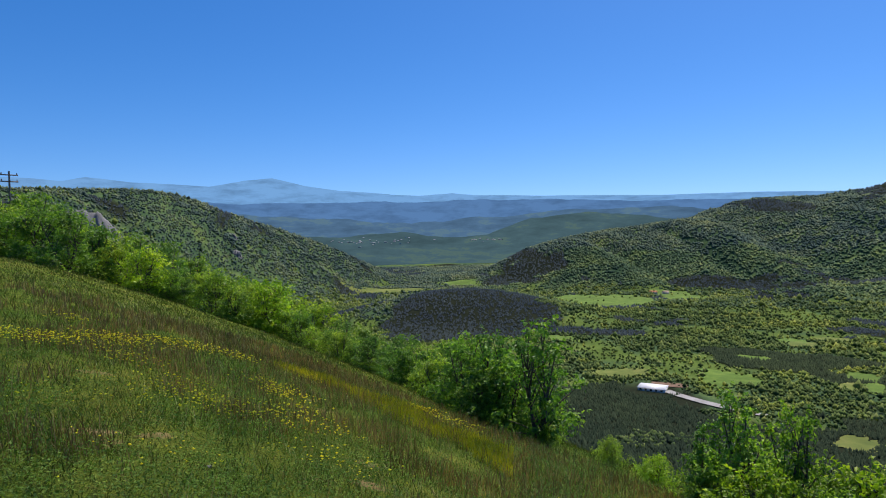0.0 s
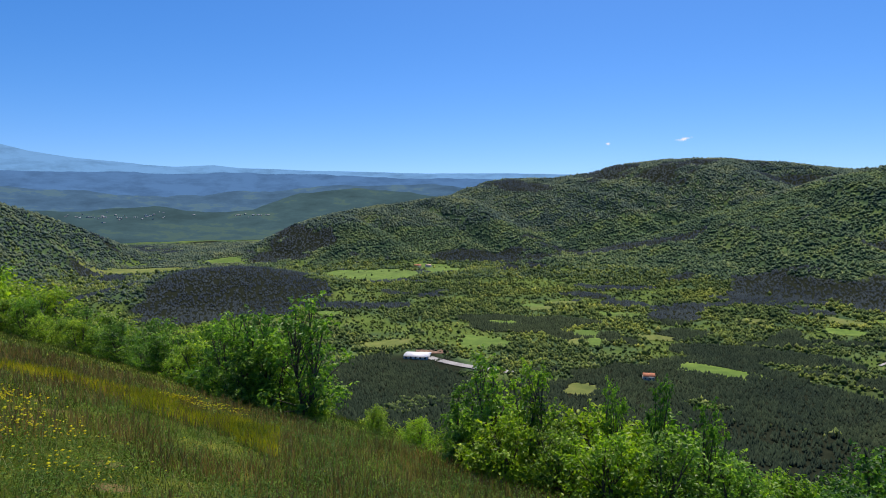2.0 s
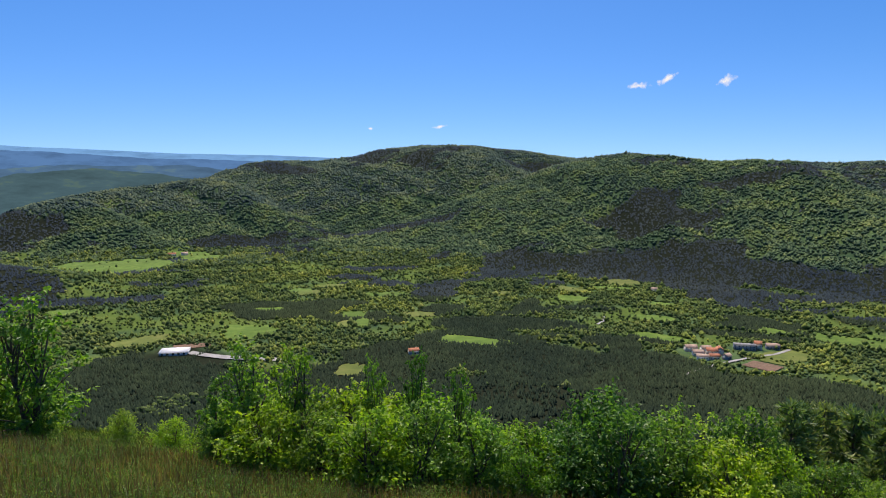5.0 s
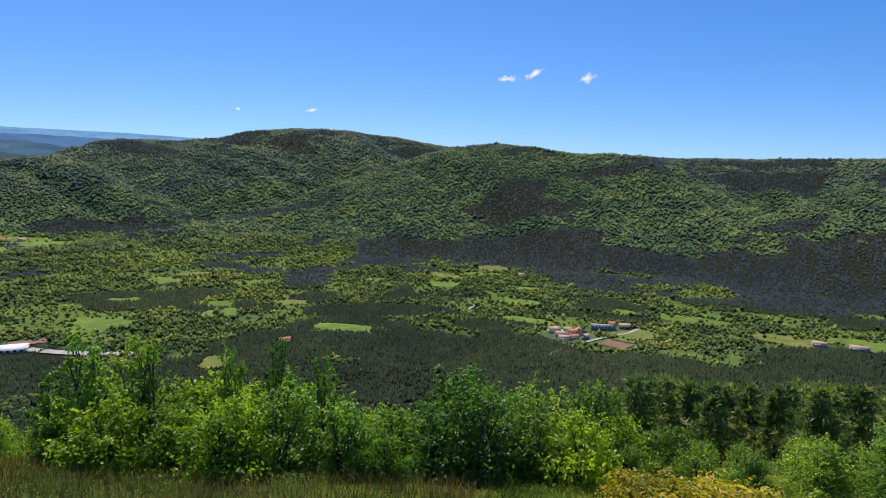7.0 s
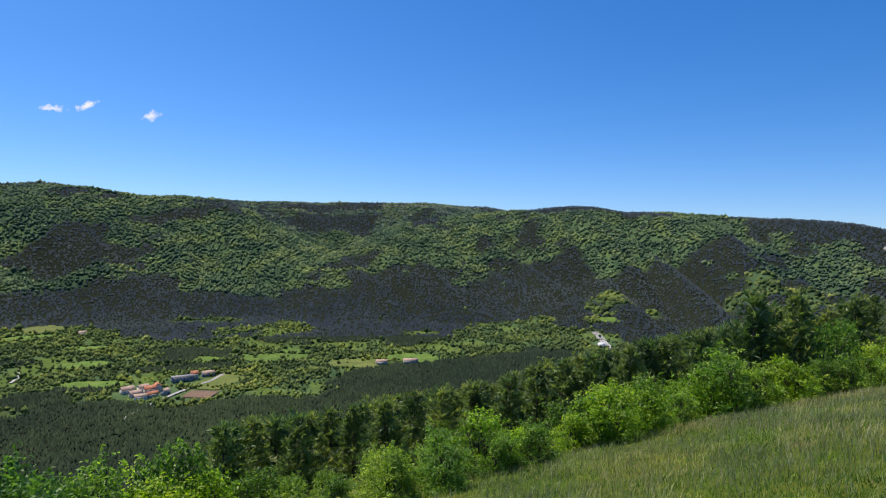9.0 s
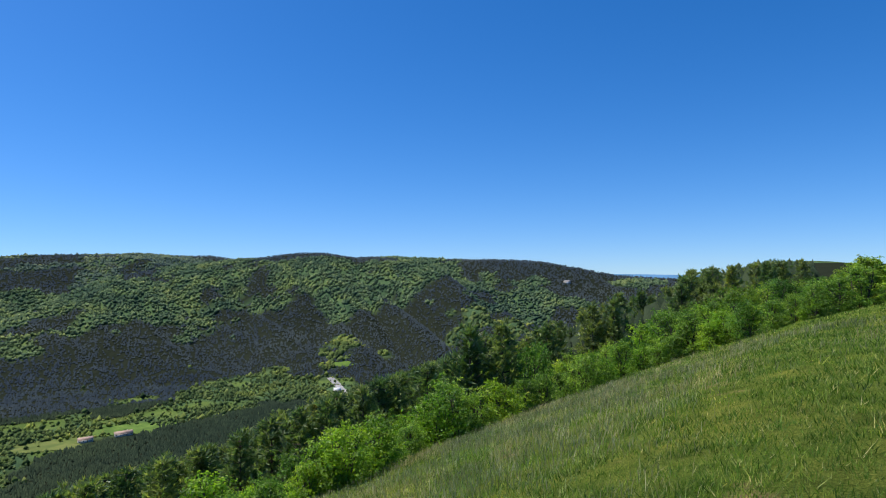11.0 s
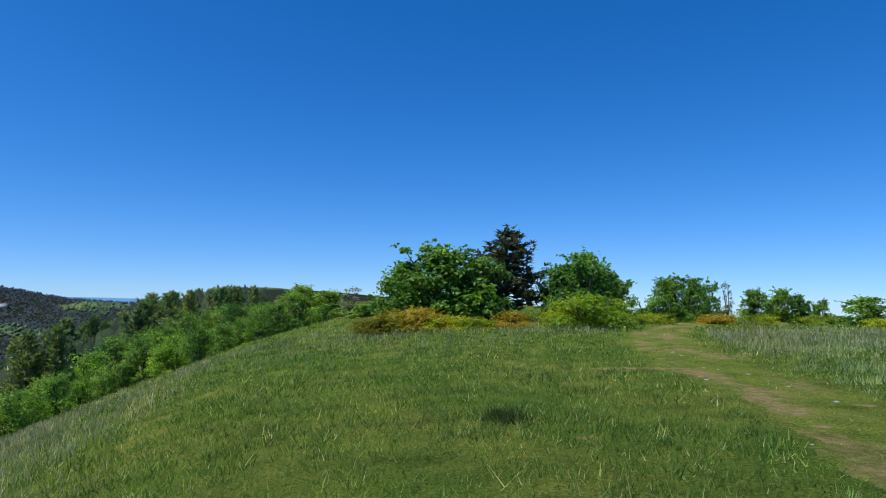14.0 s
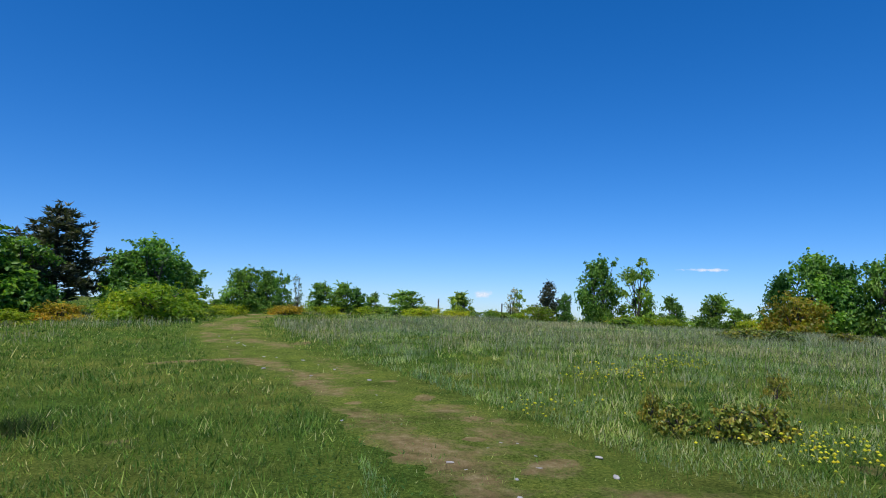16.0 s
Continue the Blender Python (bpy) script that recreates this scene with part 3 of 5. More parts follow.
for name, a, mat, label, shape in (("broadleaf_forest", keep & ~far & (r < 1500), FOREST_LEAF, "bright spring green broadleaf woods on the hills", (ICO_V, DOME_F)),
                                   ("hillside_broadleaf_forest", keep & ~far & (r >= 1500), FOREST_SLOPE_HAZE, "spring green broadleaf woods on the hillsides tinted with haze", (BUSH_V, BUSH_F)),
                                   ("far_broadleaf_forest", keep & far, FOREST_FAR_HAZE, "woods on the far hills tinted blue green with haze", (BUSH_V, BUSH_F))):
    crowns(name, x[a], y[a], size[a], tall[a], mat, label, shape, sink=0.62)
x, y, r, az = scatter(190000, 1000, 3300, -42, 139, 1.4)
xn, yn, rn, an = scatter(150000, 540, 1150, -10, 120, 1.0)
x, y, r, az = np.concatenate([x, xn]), np.concatenate([y, yn]), np.concatenate([r, rn]), np.concatenate([az, an])
keep = (stand_weight(x, y) > 0.1) & ~in_fields(x, y) & ~near_houses(x, y)
x, y, r, az = x[keep], y[keep], r[keep], az[keep]
keep = ~hidden(x, y, r, az)
x, y, r, az = x[keep], y[keep], r[keep], az[keep]
size = np.where(r < 1150, 0.9 + 0.0008 * r, 1.4 + 0.0011 * r) + RNG.gamma(2.0, 0.2, len(x))
tall = size * np.where(r < 1150, 1.2, 0.8) * RNG.uniform(0.8, 1.3, len(x))
a = r < 1150
crowns("pine_forest", x[a], y[a], size[a], tall[a], FOREST_PINE, "dark pine woods on the valley floor", (TIP_V, TIP_F))
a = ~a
crowns("hillside_pine_forest", x[a], y[a], size[a], tall[a], FOREST_PINE_HAZE, "dark pine woods on the hillsides tinted with haze", (TIP_V, TIP_F))
# undergrowth and small trees that close the valley floor and the left flank
x, y, r, az = scatter(172000, 640, 2100, -40, 118, 1.0)
keep = (stand_weight(x, y) < 0.1) & (~in_fields(x, y) | (RNG.uniform(0, 1, len(x)) < 0.03)) & ~near_houses(x, y) & ((fbm(x, y, 90, 55, 4) < 0.13) | (RNG.uniform(0, 1, len(x)) < 0.25))
x, y, r, az = x[keep], y[keep], r[keep], az[keep]
keep = (height(x, y) < FLOOR + 22) | ((az < 5) & (RNG.uniform(0, 1, len(x)) < 0.12))
x, y, r, az = x[keep], y[keep], r[keep], az[keep]
keep = ~hidden(x, y, r, az)
x, y, r = x[keep], y[keep], r[keep]
size = (1.2 + RNG.gamma(2.0, 0.45, len(x))) * (0.75 + 0.0004 * r)
crowns("valley_thicket", x, y, size, size * RNG.uniform(0.8, 1.5, len(x)), FOREST_LEAF, "dense green thicket on the valley floor", (BUSH_V, BUSH_F))
# wooded slope just below the meadow, and the pine wood that climbs its flank
RIM_AZ = (60, 80, 95, 106, 117, 122, 128, 132, 138, 144, 147)
RIM_EL = (-18, -17, -14.5, -11.2, -8.0, -6.5, -4.3, -2.1, -0.6, 0.0, 0.2)
x1, y1, r1, az1 = scatter(36000, 130, 660, -36, 143, 0.9)
x2, y2, r2, az2 = scatter(17000, 78, 440, 84, 147, 1.2)
x, y, r, az = np.concatenate([x1, x2]), np.concatenate([y1, y2]), np.concatenate([r1, r2]), np.concatenate([az1, az2])
s = x * math.sin(FALL) + y * math.cos(FALL)
size = RNG.uniform(1.2, 2.2, len(x)) * np.clip(0.7 + r / 500, 0.7, 1.3)
tall = size * RNG.uniform(1.2, 1.8, len(x))
over = np.degrees(np.arctan2(height(x, y) + tall * 1.65 - 1.4, r)) > np.interp(az, RIM_AZ, RIM_EL)
keep = ((s > 30) | ((az > 84) & (s > 0.07 * r + 6)) | ((az > 128) & (r > 60))) & ~(over & (az > 84)) & ~hidden(x, y, r, az) & ~near_houses(x, y)
mixed = (fbm(x, y, 60, 77, 3) > np.where(az > 95, 0.75, 0.38)) | (az < 6)
a = keep & ~mixed & (r > 330)
crowns("lower_pine_forest", x[a], y[a], size[a], tall[a], FOREST_PINE, "dark pine wood reaching down to the valley", (TIP_V, TIP_F))
a = keep & ~mixed & (r <= 330)
crowns("slope_pine_forest", x[a], y[a], size[a], tall[a], FOREST_PINE, "dense dark pine wood on the slope below", (SPIRE_V, SPIRE_F))
a = keep & mixed
crowns("slope_broadleaf_forest", x[a], y[a], size[a] * 1.1, size[a] * 1.1, FOREST_LEAF, "scattered green broadleaf trees among pines")

# ---- trees and shrubs near by ----
def part(name, verts, faces, mat, parent, label="", smooth=False):
    return mesh_object(name, verts, faces, mat, parent, smooth, label)


def tube(points, radii, sides=6):
    """A tapered branch along a line of points."""
    pts, out = [Vector(p) for p in points], []
    for k, p in enumerate(pts):
        d = (pts[min(k + 1, len(pts) - 1)] - pts[max(k - 1, 0)]).normalized()
        u = d.orthogonal().normalized()
        w = d.cross(u)
        out += [tuple(p + radii[k] * (math.cos(a) * u + math.sin(a) * w)) for a in (2 * math.pi * q / sides for q in range(sides))]
    faces = [(k * sides + q, k * sides + (q + 1) % sides, (k + 1) * sides + (q + 1) % sides, (k + 1) * sides + q) for k in range(len(pts) - 1) for q in range(sides)]
    return out, faces


def join(pieces):
    verts, faces, base = [], [], 0
    for v, f in pieces:
        verts.append(np.asarray(v)), faces.append(np.asarray(f) + base)
        base += len(v)
    return np.concatenate(verts), np.concatenate(faces)


def leaves(rng, centres, outward, length, width, droop=0.25):
    """Folded leaf blades: two faces each, facing outward and up at random."""
    n = len(centres)
    nrm = outward * 0.7 + rng.normal(0, 0.55, (n, 3)) + np.array((0, 0, 0.45))
    nrm /= np.linalg.norm(nrm, axis=1, keepdims=True) + 1e-9
    d = outward * 0.6 + rng.normal(0, 0.7, (n, 3)) - np.array((0, 0, droop))
    d -= nrm * (d * nrm).sum(1, keepdims=True)
    d /= np.linalg.norm(d, axis=1, keepdims=True) + 1e-9
    side = np.cross(nrm, d)
    L = (length * rng.uniform(0.65, 1.3, n))[:, None]
    W = (width * rng.uniform(0.7, 1.25, n))[:, None]
    v = np.stack([centres - d * L * 0.5, centres + side * W * 0.5 + nrm * W * 0.18, centres + d * L * 0.5 - nrm * L * 0.12, centres - side * W * 0.5 + nrm * W * 0.18], 1)
    f = np.arange(n * 4).reshape(n, 4)
    f = np.stack([f[:, [0, 1, 2]], f[:, [0, 2, 3]]], 1).reshape(-1, 3)
    return v.reshape(-1, 3), f


def broadleaf(name, seed, tall, wide, mat, count, leaf, stems=3, clumps=26, clear=0.08, airy=0.0, lean=0.15, label="", category="tree", bark=BARK):
    """A leafy tree or shrub: stems that fork into limbs, each limb ending in clumps of leaves."""
    rng = np.random.default_rng(seed)
    root = new(name)
    pieces, tips = [], []
    for k in range(stems):
        a = 2 * math.pi * (k + rng.uniform(0, 0.7)) / stems
        out = wide * rng.uniform(0.12, 0.36)
        h = tall * rng.uniform(0.62, 0.92) if k else tall * 0.94
        top = (out * math.cos(a) + lean * rng.normal() * 0.3, out * math.sin(a), h)
        mid = (top[0] * 0.4 + rng.normal() * 0.05 * wide, top[1] * 0.4 + rng.normal() * 0.05 * wide, h * 0.5)
        r0 = 0.014 * tall + 0.012
        pieces.append(tube([(top[0] * 0.06, top[1] * 0.06, -0.25), mid, top], [r0, r0 * 0.62, r0 * 0.2]))
        tips.append((np.array(top) * (1, 1, 0.97), 0.8))
        for q in range(max(2, clumps // stems)):
            u = clear + (0.95 - clear) * rng.uniform(0, 1) ** 1.2
            b = a + rng.normal() * 1.1
            girth = (math.sin(math.pi * (0.34 + 0.62 * (u - clear) / (1 - clear))) ** 0.75)
            reach = wide * 0.43 * girth * rng.uniform(0.12, 1.0) ** 0.75 * (1 + 0.16 * math.sin(2 * b + seed) + 0.12 * math.sin(5 * b + 9 * u))
            tip = np.array((reach * math.cos(b), reach * math.sin(b), u * tall))
            g = max(0.08, u - 0.22 * rng.uniform(0.5, 1.3))
            p = np.array(mid) * (g / 0.5) * (1, 1, 1) if g < 0.5 else np.array(mid) + (np.array(top) - np.array(mid)) * min(1, 2 * g - 1)
            pieces.append(tube([tuple(p), tuple(p * 0.5 + tip * 0.5 + (0, 0, 0.04)), tuple(tip)], [r0 * 0.42, r0 * 0.28, r0 * 0.1], 4))
            tips.append((tip, 1.0 + 0.25 * (1 - u)))
    v, f = join(pieces)
    part("trunk", v, f, bark, root, smooth=True)
    each = count // len(tips)
    cs, os_ = [], []
    for tip, k in tips:
        rad = 0.135 * wide * k * rng.uniform(0.55, 1.4) * (1 - 0.13 * airy)
        n = int(each * (1.45 - 0.8 * tip[2] / tall))
        d = rng.normal(0, 1, (n, 3))
        d /= np.linalg.norm(d, axis=1, keepdims=True)
        d[:, 2] = np.where(d[:, 2] < -0.6, -d[:, 2] * 0.6, d[:, 2])
        rr = rad * rng.uniform(0.25, 1.0, (n, 1)) ** 0.6 * (1 + 0.25 * rng.normal(0, 1, (n, 1)))
        cs.append(tip + d * rr * (1, 1, 0.85)), os_.append(d)
    for tip, k in tips:
        for q in range(1):
            d = np.array((tip[0] / wide, tip[1] / wide, 0.55)) + rng.normal(0, 0.35, 3)
            d /= np.linalg.norm(d)
            start = tip + d * 0.1 * wide
            m = 9
            w = np.linspace(0, 1, m)[:, None]
            line = start + d * w * rng.uniform(0.06, 0.2) * wide + np.array((0, 0, -0.06 * wide)) * w ** 2
            cs.append(line + rng.normal(0, 0.03, (m, 3))), os_.append(np.tile(d, (m, 1)) + rng.normal(0, 0.6, (m, 3)))
    c, o = np.concatenate(cs), np.concatenate(os_)
    # the crown fills the height and breadth asked for
    c[:, 2] *= tall / np.quantile(c[:, 2], 0.997)
    c[:, :2] *= 0.5 * wide / np.quantile(np.hypot(c[:, 0], c[:, 1]), 0.97)
    c[:, 2] = np.maximum(c[:, 2], 0.06 + 0.1 * rng.uniform(0, 1, len(c)))
    v, f = leaves(rng, c, o, leaf, leaf * 0.58)
    part("crown", v, f, mat, root)
    return tagged(root, label, category)


def pine(name, seed, tall, wide, tufts, needle, label):
    """A pine: straight trunk, whorls of rising branches, bristly tufts along them."""
    rng = np.random.default_rng(seed)
    root = new(name)
    pieces = [tube([(0, 0, -0.3), (0.03, 0, tall * 0.5), (0, 0.02, tall * 0.97)], [0.022 * tall, 0.014 * tall, 0.004 * tall])]
    cs, ds = [], []
    rows = max(7, int(tall * 2.2))
    for k in range(rows):
        u = 0.16 + 0.82 * k / (rows - 1)
        reach = wide * 0.5 * (1 - u) ** 0.6 * rng.uniform(0.75, 1.1) + 0.1
        whorl = reach
        for q in range(6):
            reach = whorl * rng.uniform(0.5, 1.2)
            b = 2 * math.pi * (q + rng.uniform(-0.45, 0.45)) / 6 + k * 0.7
            rise = reach * rng.uniform(0.15, 0.6)
            tip = np.array((reach * math.cos(b), reach * math.sin(b), u * tall + rise))
            start = np.array((0, 0, u * tall))
            pieces.append(tube([tuple(start), tuple(start * 0.5 + tip * 0.5 - (0, 0, rise * 0.15)), tuple(tip)], [0.006 * tall, 0.004 * tall, 0.002 * tall], 3))
            m = max(2, int(tufts * reach / wide))
            w = rng.uniform(0.3, 1.0, (m, 1))
            cs.append(start + (tip - start) * w + rng.normal(0, 0.05 * wide, (m, 3)) * w)
            d = (tip - start) / np.linalg.norm(tip - start) + rng.normal(0, 0.5, (m, 3)) + (0, 0, 0.5)
            ds.append(d / np.linalg.norm(d, axis=1, keepdims=True))
    v, f = join(pieces)
    part("trunk", v, f, BARK, root, smooth=True)
    c, d = np.concatenate(cs), np.concatenate(ds)
    n, spikes = len(c), 7
    c, d = np.repeat(c, spikes, 0), np.repeat(d, spikes, 0)
    aim = d + rng.normal(0, 0.55, c.shape)
    aim /= np.linalg.norm(aim, axis=1, keepdims=True)
    side = np.cross(aim, rng.normal(0, 1, c.shape))
    side /= np.linalg.norm(side, axis=1, keepdims=True)
    L = needle * rng.uniform(0.7, 1.2, (len(c), 1))
    v = np.stack([c - side * L * 0.16, c + side * L * 0.16, c + aim * L], 1).reshape(-1, 3)
    part("crown", v, np.arange(len(v)).reshape(-1, 3), NEEDLE, root)
    return tagged(root, label, "tree")


def stand(proto, size, x, y, tall, seed, group="", wide=None):
    """Sets a copy of a tree on the ground, scaled to a height."""
    k = tall / size
    w = k if wide is None else wide
    m = pose(x, y, height1(x, y) - 0.03, 0, 0, (seed * 137.5) % 360) @ Matrix.Diagonal((w, w, k, 1))
    ob = copy_thing(proto, m)
    if group:
        ob["group"] = group
    return ob


# patterns, later copied; the first ones are kept out of the copies and set down in their own places
B = {}
B["spring"] = [broadleaf("shrub", 11 + k, 2.6, 2.9, LEAF_SPRING, 3500, 0.135, stems=4, clumps=60, clear=0.03, label="fresh green leafy ash shrub in the slope hedge", category="shrub") for k in range(3)]
B["deep"] = [broadleaf("shrub", 21 + k, 2.6, 2.8, LEAF_DEEP, 3500, 0.13, stems=4, clumps=60, clear=0.03, label="dense dark green shrub in the slope hedge", category="shrub") for k in range(2)]
B["lime"] = [broadleaf("shrub", 31 + k, 2.2, 2.7, LEAF_LIME, 3500, 0.125, stems=5, clumps=60, clear=0.03, label="bright lime green shrub in the slope hedge", category="shrub") for k in range(2)]
B["airy"] = [broadleaf("sapling", 41 + k, 3.6, 2.5, LEAF_MAPLE, 2300, 0.14, stems=4, clumps=48, clear=0.03, airy=1.0, label="slender young ash with airy feathered leaves", category="tree") for k in range(2)]
SIZE = {"spring": 2.6, "deep": 2.6, "lime": 2.2, "airy": 3.6}
used = set()


def plant(kind, x, y, tall, seed, group, slim=1.0):
    """The first use of a pattern moves the pattern itself; later ones copy it."""
    proto = B[kind][seed % len(B[kind])]
    if proto.name not in used:
        used.add(proto.name)
        FIRST.append((proto, kind, x, y, tall, seed, group))
        return None
    return stand(proto, SIZE[kind], x, y, tall, seed, group, slim * tall / SIZE[kind])


FIRST = []

# Hedge along the foot of the meadow: bearing and how high its top looks; bearing and distance.
HEDGE_TOP = ((-38, 4.2), (-35.5, 3.9), (-33.4, 3.5), (-31.5, 2.8), (-29.6, 1.8), (-27.3, 0.2), (-24, -0.7), (-21.7, -2.3), (-18, -2.9), (-16, -3.7), (-13.8, -5.4), (-10.8, -6.8), (-7.5, -8.2), (-5, -9.6), (-2, -10.3), (2, -10.0), (5, -10.4), (7, -11.5), (8.6, -14.5), (10.5, -17.2), (12.5, -17.6), (15.3, -17.0), (18, -18.2),
             (19.5, -21), (22, -19.4), (24, -18.6), (27, -18), (30, -18.4), (32, -18.6), (36, -18), (41, -17.8), (45, -18.6), (48, -20.2), (52, -22))
HEDGE_TOP += ((55, -20), (57.5, -18.2), (61, -18.4), (64, -19), (67, -19.6), (70, -18.6), (73, -20.8), (78, -20.2), (81, -20.2), (86, -18.2), (90, -17.4), (98, -16.5), (103, -15.3), (108, -12.6), (113.5, -11.7), (117, -9.7), (122, -8.2), (127, -7.7), (131.7, -5.8), (134.8, -3.8), (139.5, -2.9), (144.2, -1.0), (148.2, 0.4), (152, -0.2))
HEDGE_FAR = ((-38, 66), (-30, 64), (-22, 60), (-17, 56), (-12, 50), (-5, 36), (-1.6, 27), (4, 21), (9, 18.5), (13, 17), (18, 15), (22, 13.4), (28, 12), (34, 11.2), (40, 10.8), (55, 11), (75, 11.5), (92, 12.4), (97, 13.6), (103, 17), (109, 19.5), (115, 25), (120, 30), (127, 36), (134, 41), (142, 38), (152, 40))
top_az, top_el = np.array(HEDGE_TOP).T
far_az, far_r = np.array(HEDGE_FAR).T
hedge_rng = random.Random(5)


def hedge_height(az, r, drop):
    x, y = polar(az, r)
    return 1.55 + r * math.tan(radians(float(np.interp(az, top_az, top_el)) - drop)) - height1(x, y)


def hedge_kind(az):
    u = hedge_rng.random()
    if 48 < az < 54 or 69 < az < 73:
        return "lime"
    if 54 < az < 69 or 74 < az < 84:
        return "deep" if u < 0.8 else "spring"
    if az < 7:
        return "spring" if u < 0.45 else "deep" if u < 0.85 else "lime"
    if 94 < az < 118:
        return "lime" if u < 0.5 else "spring"
    return "spring" if u < 0.62 else "deep" if u < 0.8 else "lime"


count = 0
for row, (push, drop, gap) in enumerate(((1.0, 0.8, 0.95), (1.18, 0.0, 1.1), (1.45, 0.8, 2.2))):
    az = -37.5 + row * 0.6
    while az < 152:
        r = float(np.interp(az, far_az, far_r)) * push * hedge_rng.uniform(0.96, 1.06)
        tall = hedge_height(az, r, drop + hedge_rng.uniform(-0.3, 1.6))
        x, y = polar(az, r)
        if tall > 0.7:
            plant(hedge_kind(az), x, y, min(tall, 7.0), count, "hedge shrubs along the meadow")
            count += 1
        az += math.degrees(gap * hedge_rng.uniform(0.9, 1.4) * max(0.9, min(tall, 6.0) / 2.7) / r)

# taller saplings that stand out of the hedge: bearing, distance, top
for az, r, top, slim in ((8.5, 19.4, -8.4, 0.5), (4.4, 21.5, -9.3, 0.9), (1.6, 22.5, -9.5, 0.9), (25.6, 13.2, -13.7, 0.85), (29.4, 13.0, -14.2, 0.7), (23.2, 13.6, -16.4, 0.9), (36.8, 12.6, -15.7, 0.42), (40.7, 12.4, -15.2, 0.42), (45.0, 12.6, -16.8, 0.5), (57.4, 12.8, -17.6, 0.95), (69.9, 12.8, -18.3, 0.8), (105, 18.4, -14.6, 0.8), (124.2, 35, -6.9, 0.7)):
    x, y = polar(az, r)
    plant("airy" if az < 50 else "deep", x, y, 1.55 + r * math.tan(radians(top)) - height1(x, y), count, "saplings standing out of the hedge", slim)
    count += 1

# near pines on the slope to the side, and the two dark ones that overtop the hedge
PINES = [pine("pine_tree", 61 + k, 6.0, 4.2, 16, 0.55, "dark green bristly young pine on the slope") for k in range(3)]
pine_rng = random.Random(9)
first_pine = [True] * 3
spots = [(118.4, 34, -5.4), (121.3, 34.5, -5.3), (119.8, 37, -6.4)]
for k in range(250):
    az = pine_rng.uniform(72, 146)
    r = pine_rng.uniform(0, 1) ** 0.8 * 48 + float(np.interp(az, far_az, far_r)) * 1.5 + 5
    spots.append((az, r, None))
for k, (az, r, top) in enumerate(spots):
    x, y = polar(az, r)
    tall = pine_rng.uniform(4.5, 7.5) if top is None else 1.4 + r * math.tan(radians(top)) - height1(x, y)
    limit = 1.4 + r * math.tan(radians(float(np.interp(az, RIM_AZ, RIM_EL)))) - height1(x, y)
    if top is None and limit < 2.2:
        continue
    tall = min(tall, limit) if top is None else tall
    p = PINES[k % 3]
    if first_pine[k % 3]:
        first_pine[k % 3] = False
        FIRST.append((p, "pine", x, y, tall, k, "pines on the side slope"))
    else:
        stand(p, 6.0, x, y, tall, k, "pines on the side slope")
SIZE["pine"] = 6.0

# gold-flowered low bushes by the hedge and round the hilltop
B["gold"] = [broadleaf("low_bush", 71 + k, 1.2, 2.3, LEAF_GOLD, 3600, 0.11, stems=7, clumps=46, clear=0.05, label="low rounded bush with golden orange new leaves", category="shrub") for k in range(2)]
B["yellow"] = [broadleaf("low_bush", 78, 1.2, 2.3, LEAF_YELLOW, 2600, 0.11, stems=8, clumps=34, clear=0.05, label="low bush with yellow and green new leaves", category="shrub")]
B["olive"] = [broadleaf("low_bush", 75 + k, 1.3, 2.6, LEAF_OLIVE, 4200, 0.11, stems=7, clumps=52, clear=0.05, label="rounded yellow green bush at the meadow edge", category="shrub") for k in range(2)]
B["crown"] = [broadleaf("tree", 81 + k, 4.0, 3.8, LEAF_MAPLE, 7500, 0.215, stems=5, clumps=85, clear=0.0, label="dense green field maple at the meadow edge", category="tree") for k in range(2)]
B["bright"] = [broadleaf("tree", 85 + k, 3.6, 3.2, LEAF_SPRING, 4600, 0.23, stems=4, clumps=60, clear=0.0, label="fresh green young tree at the meadow edge", category="tree") for k in range(2)]
B["thin"] = [broadleaf("tree", 91, 3.4, 1.7, LEAF_PALE, 900, 0.12, stems=3, clumps=26, clear=0.25, airy=0.6, label="pale thinly leaved tree with bare twigs", category="tree")]
B["feather"] = [broadleaf("tree", 93, 3.6, 2.4, LEAF_SPRING, 3000, 0.18, stems=3, clumps=38, clear=0.0, airy=0.7, label="airy light green tree with gaps of sky", category="tree")]
SIZE.update(gold=1.2, yellow=1.2, olive=1.3, crown=4.0, bright=3.6, thin=3.4, feather=3.6)

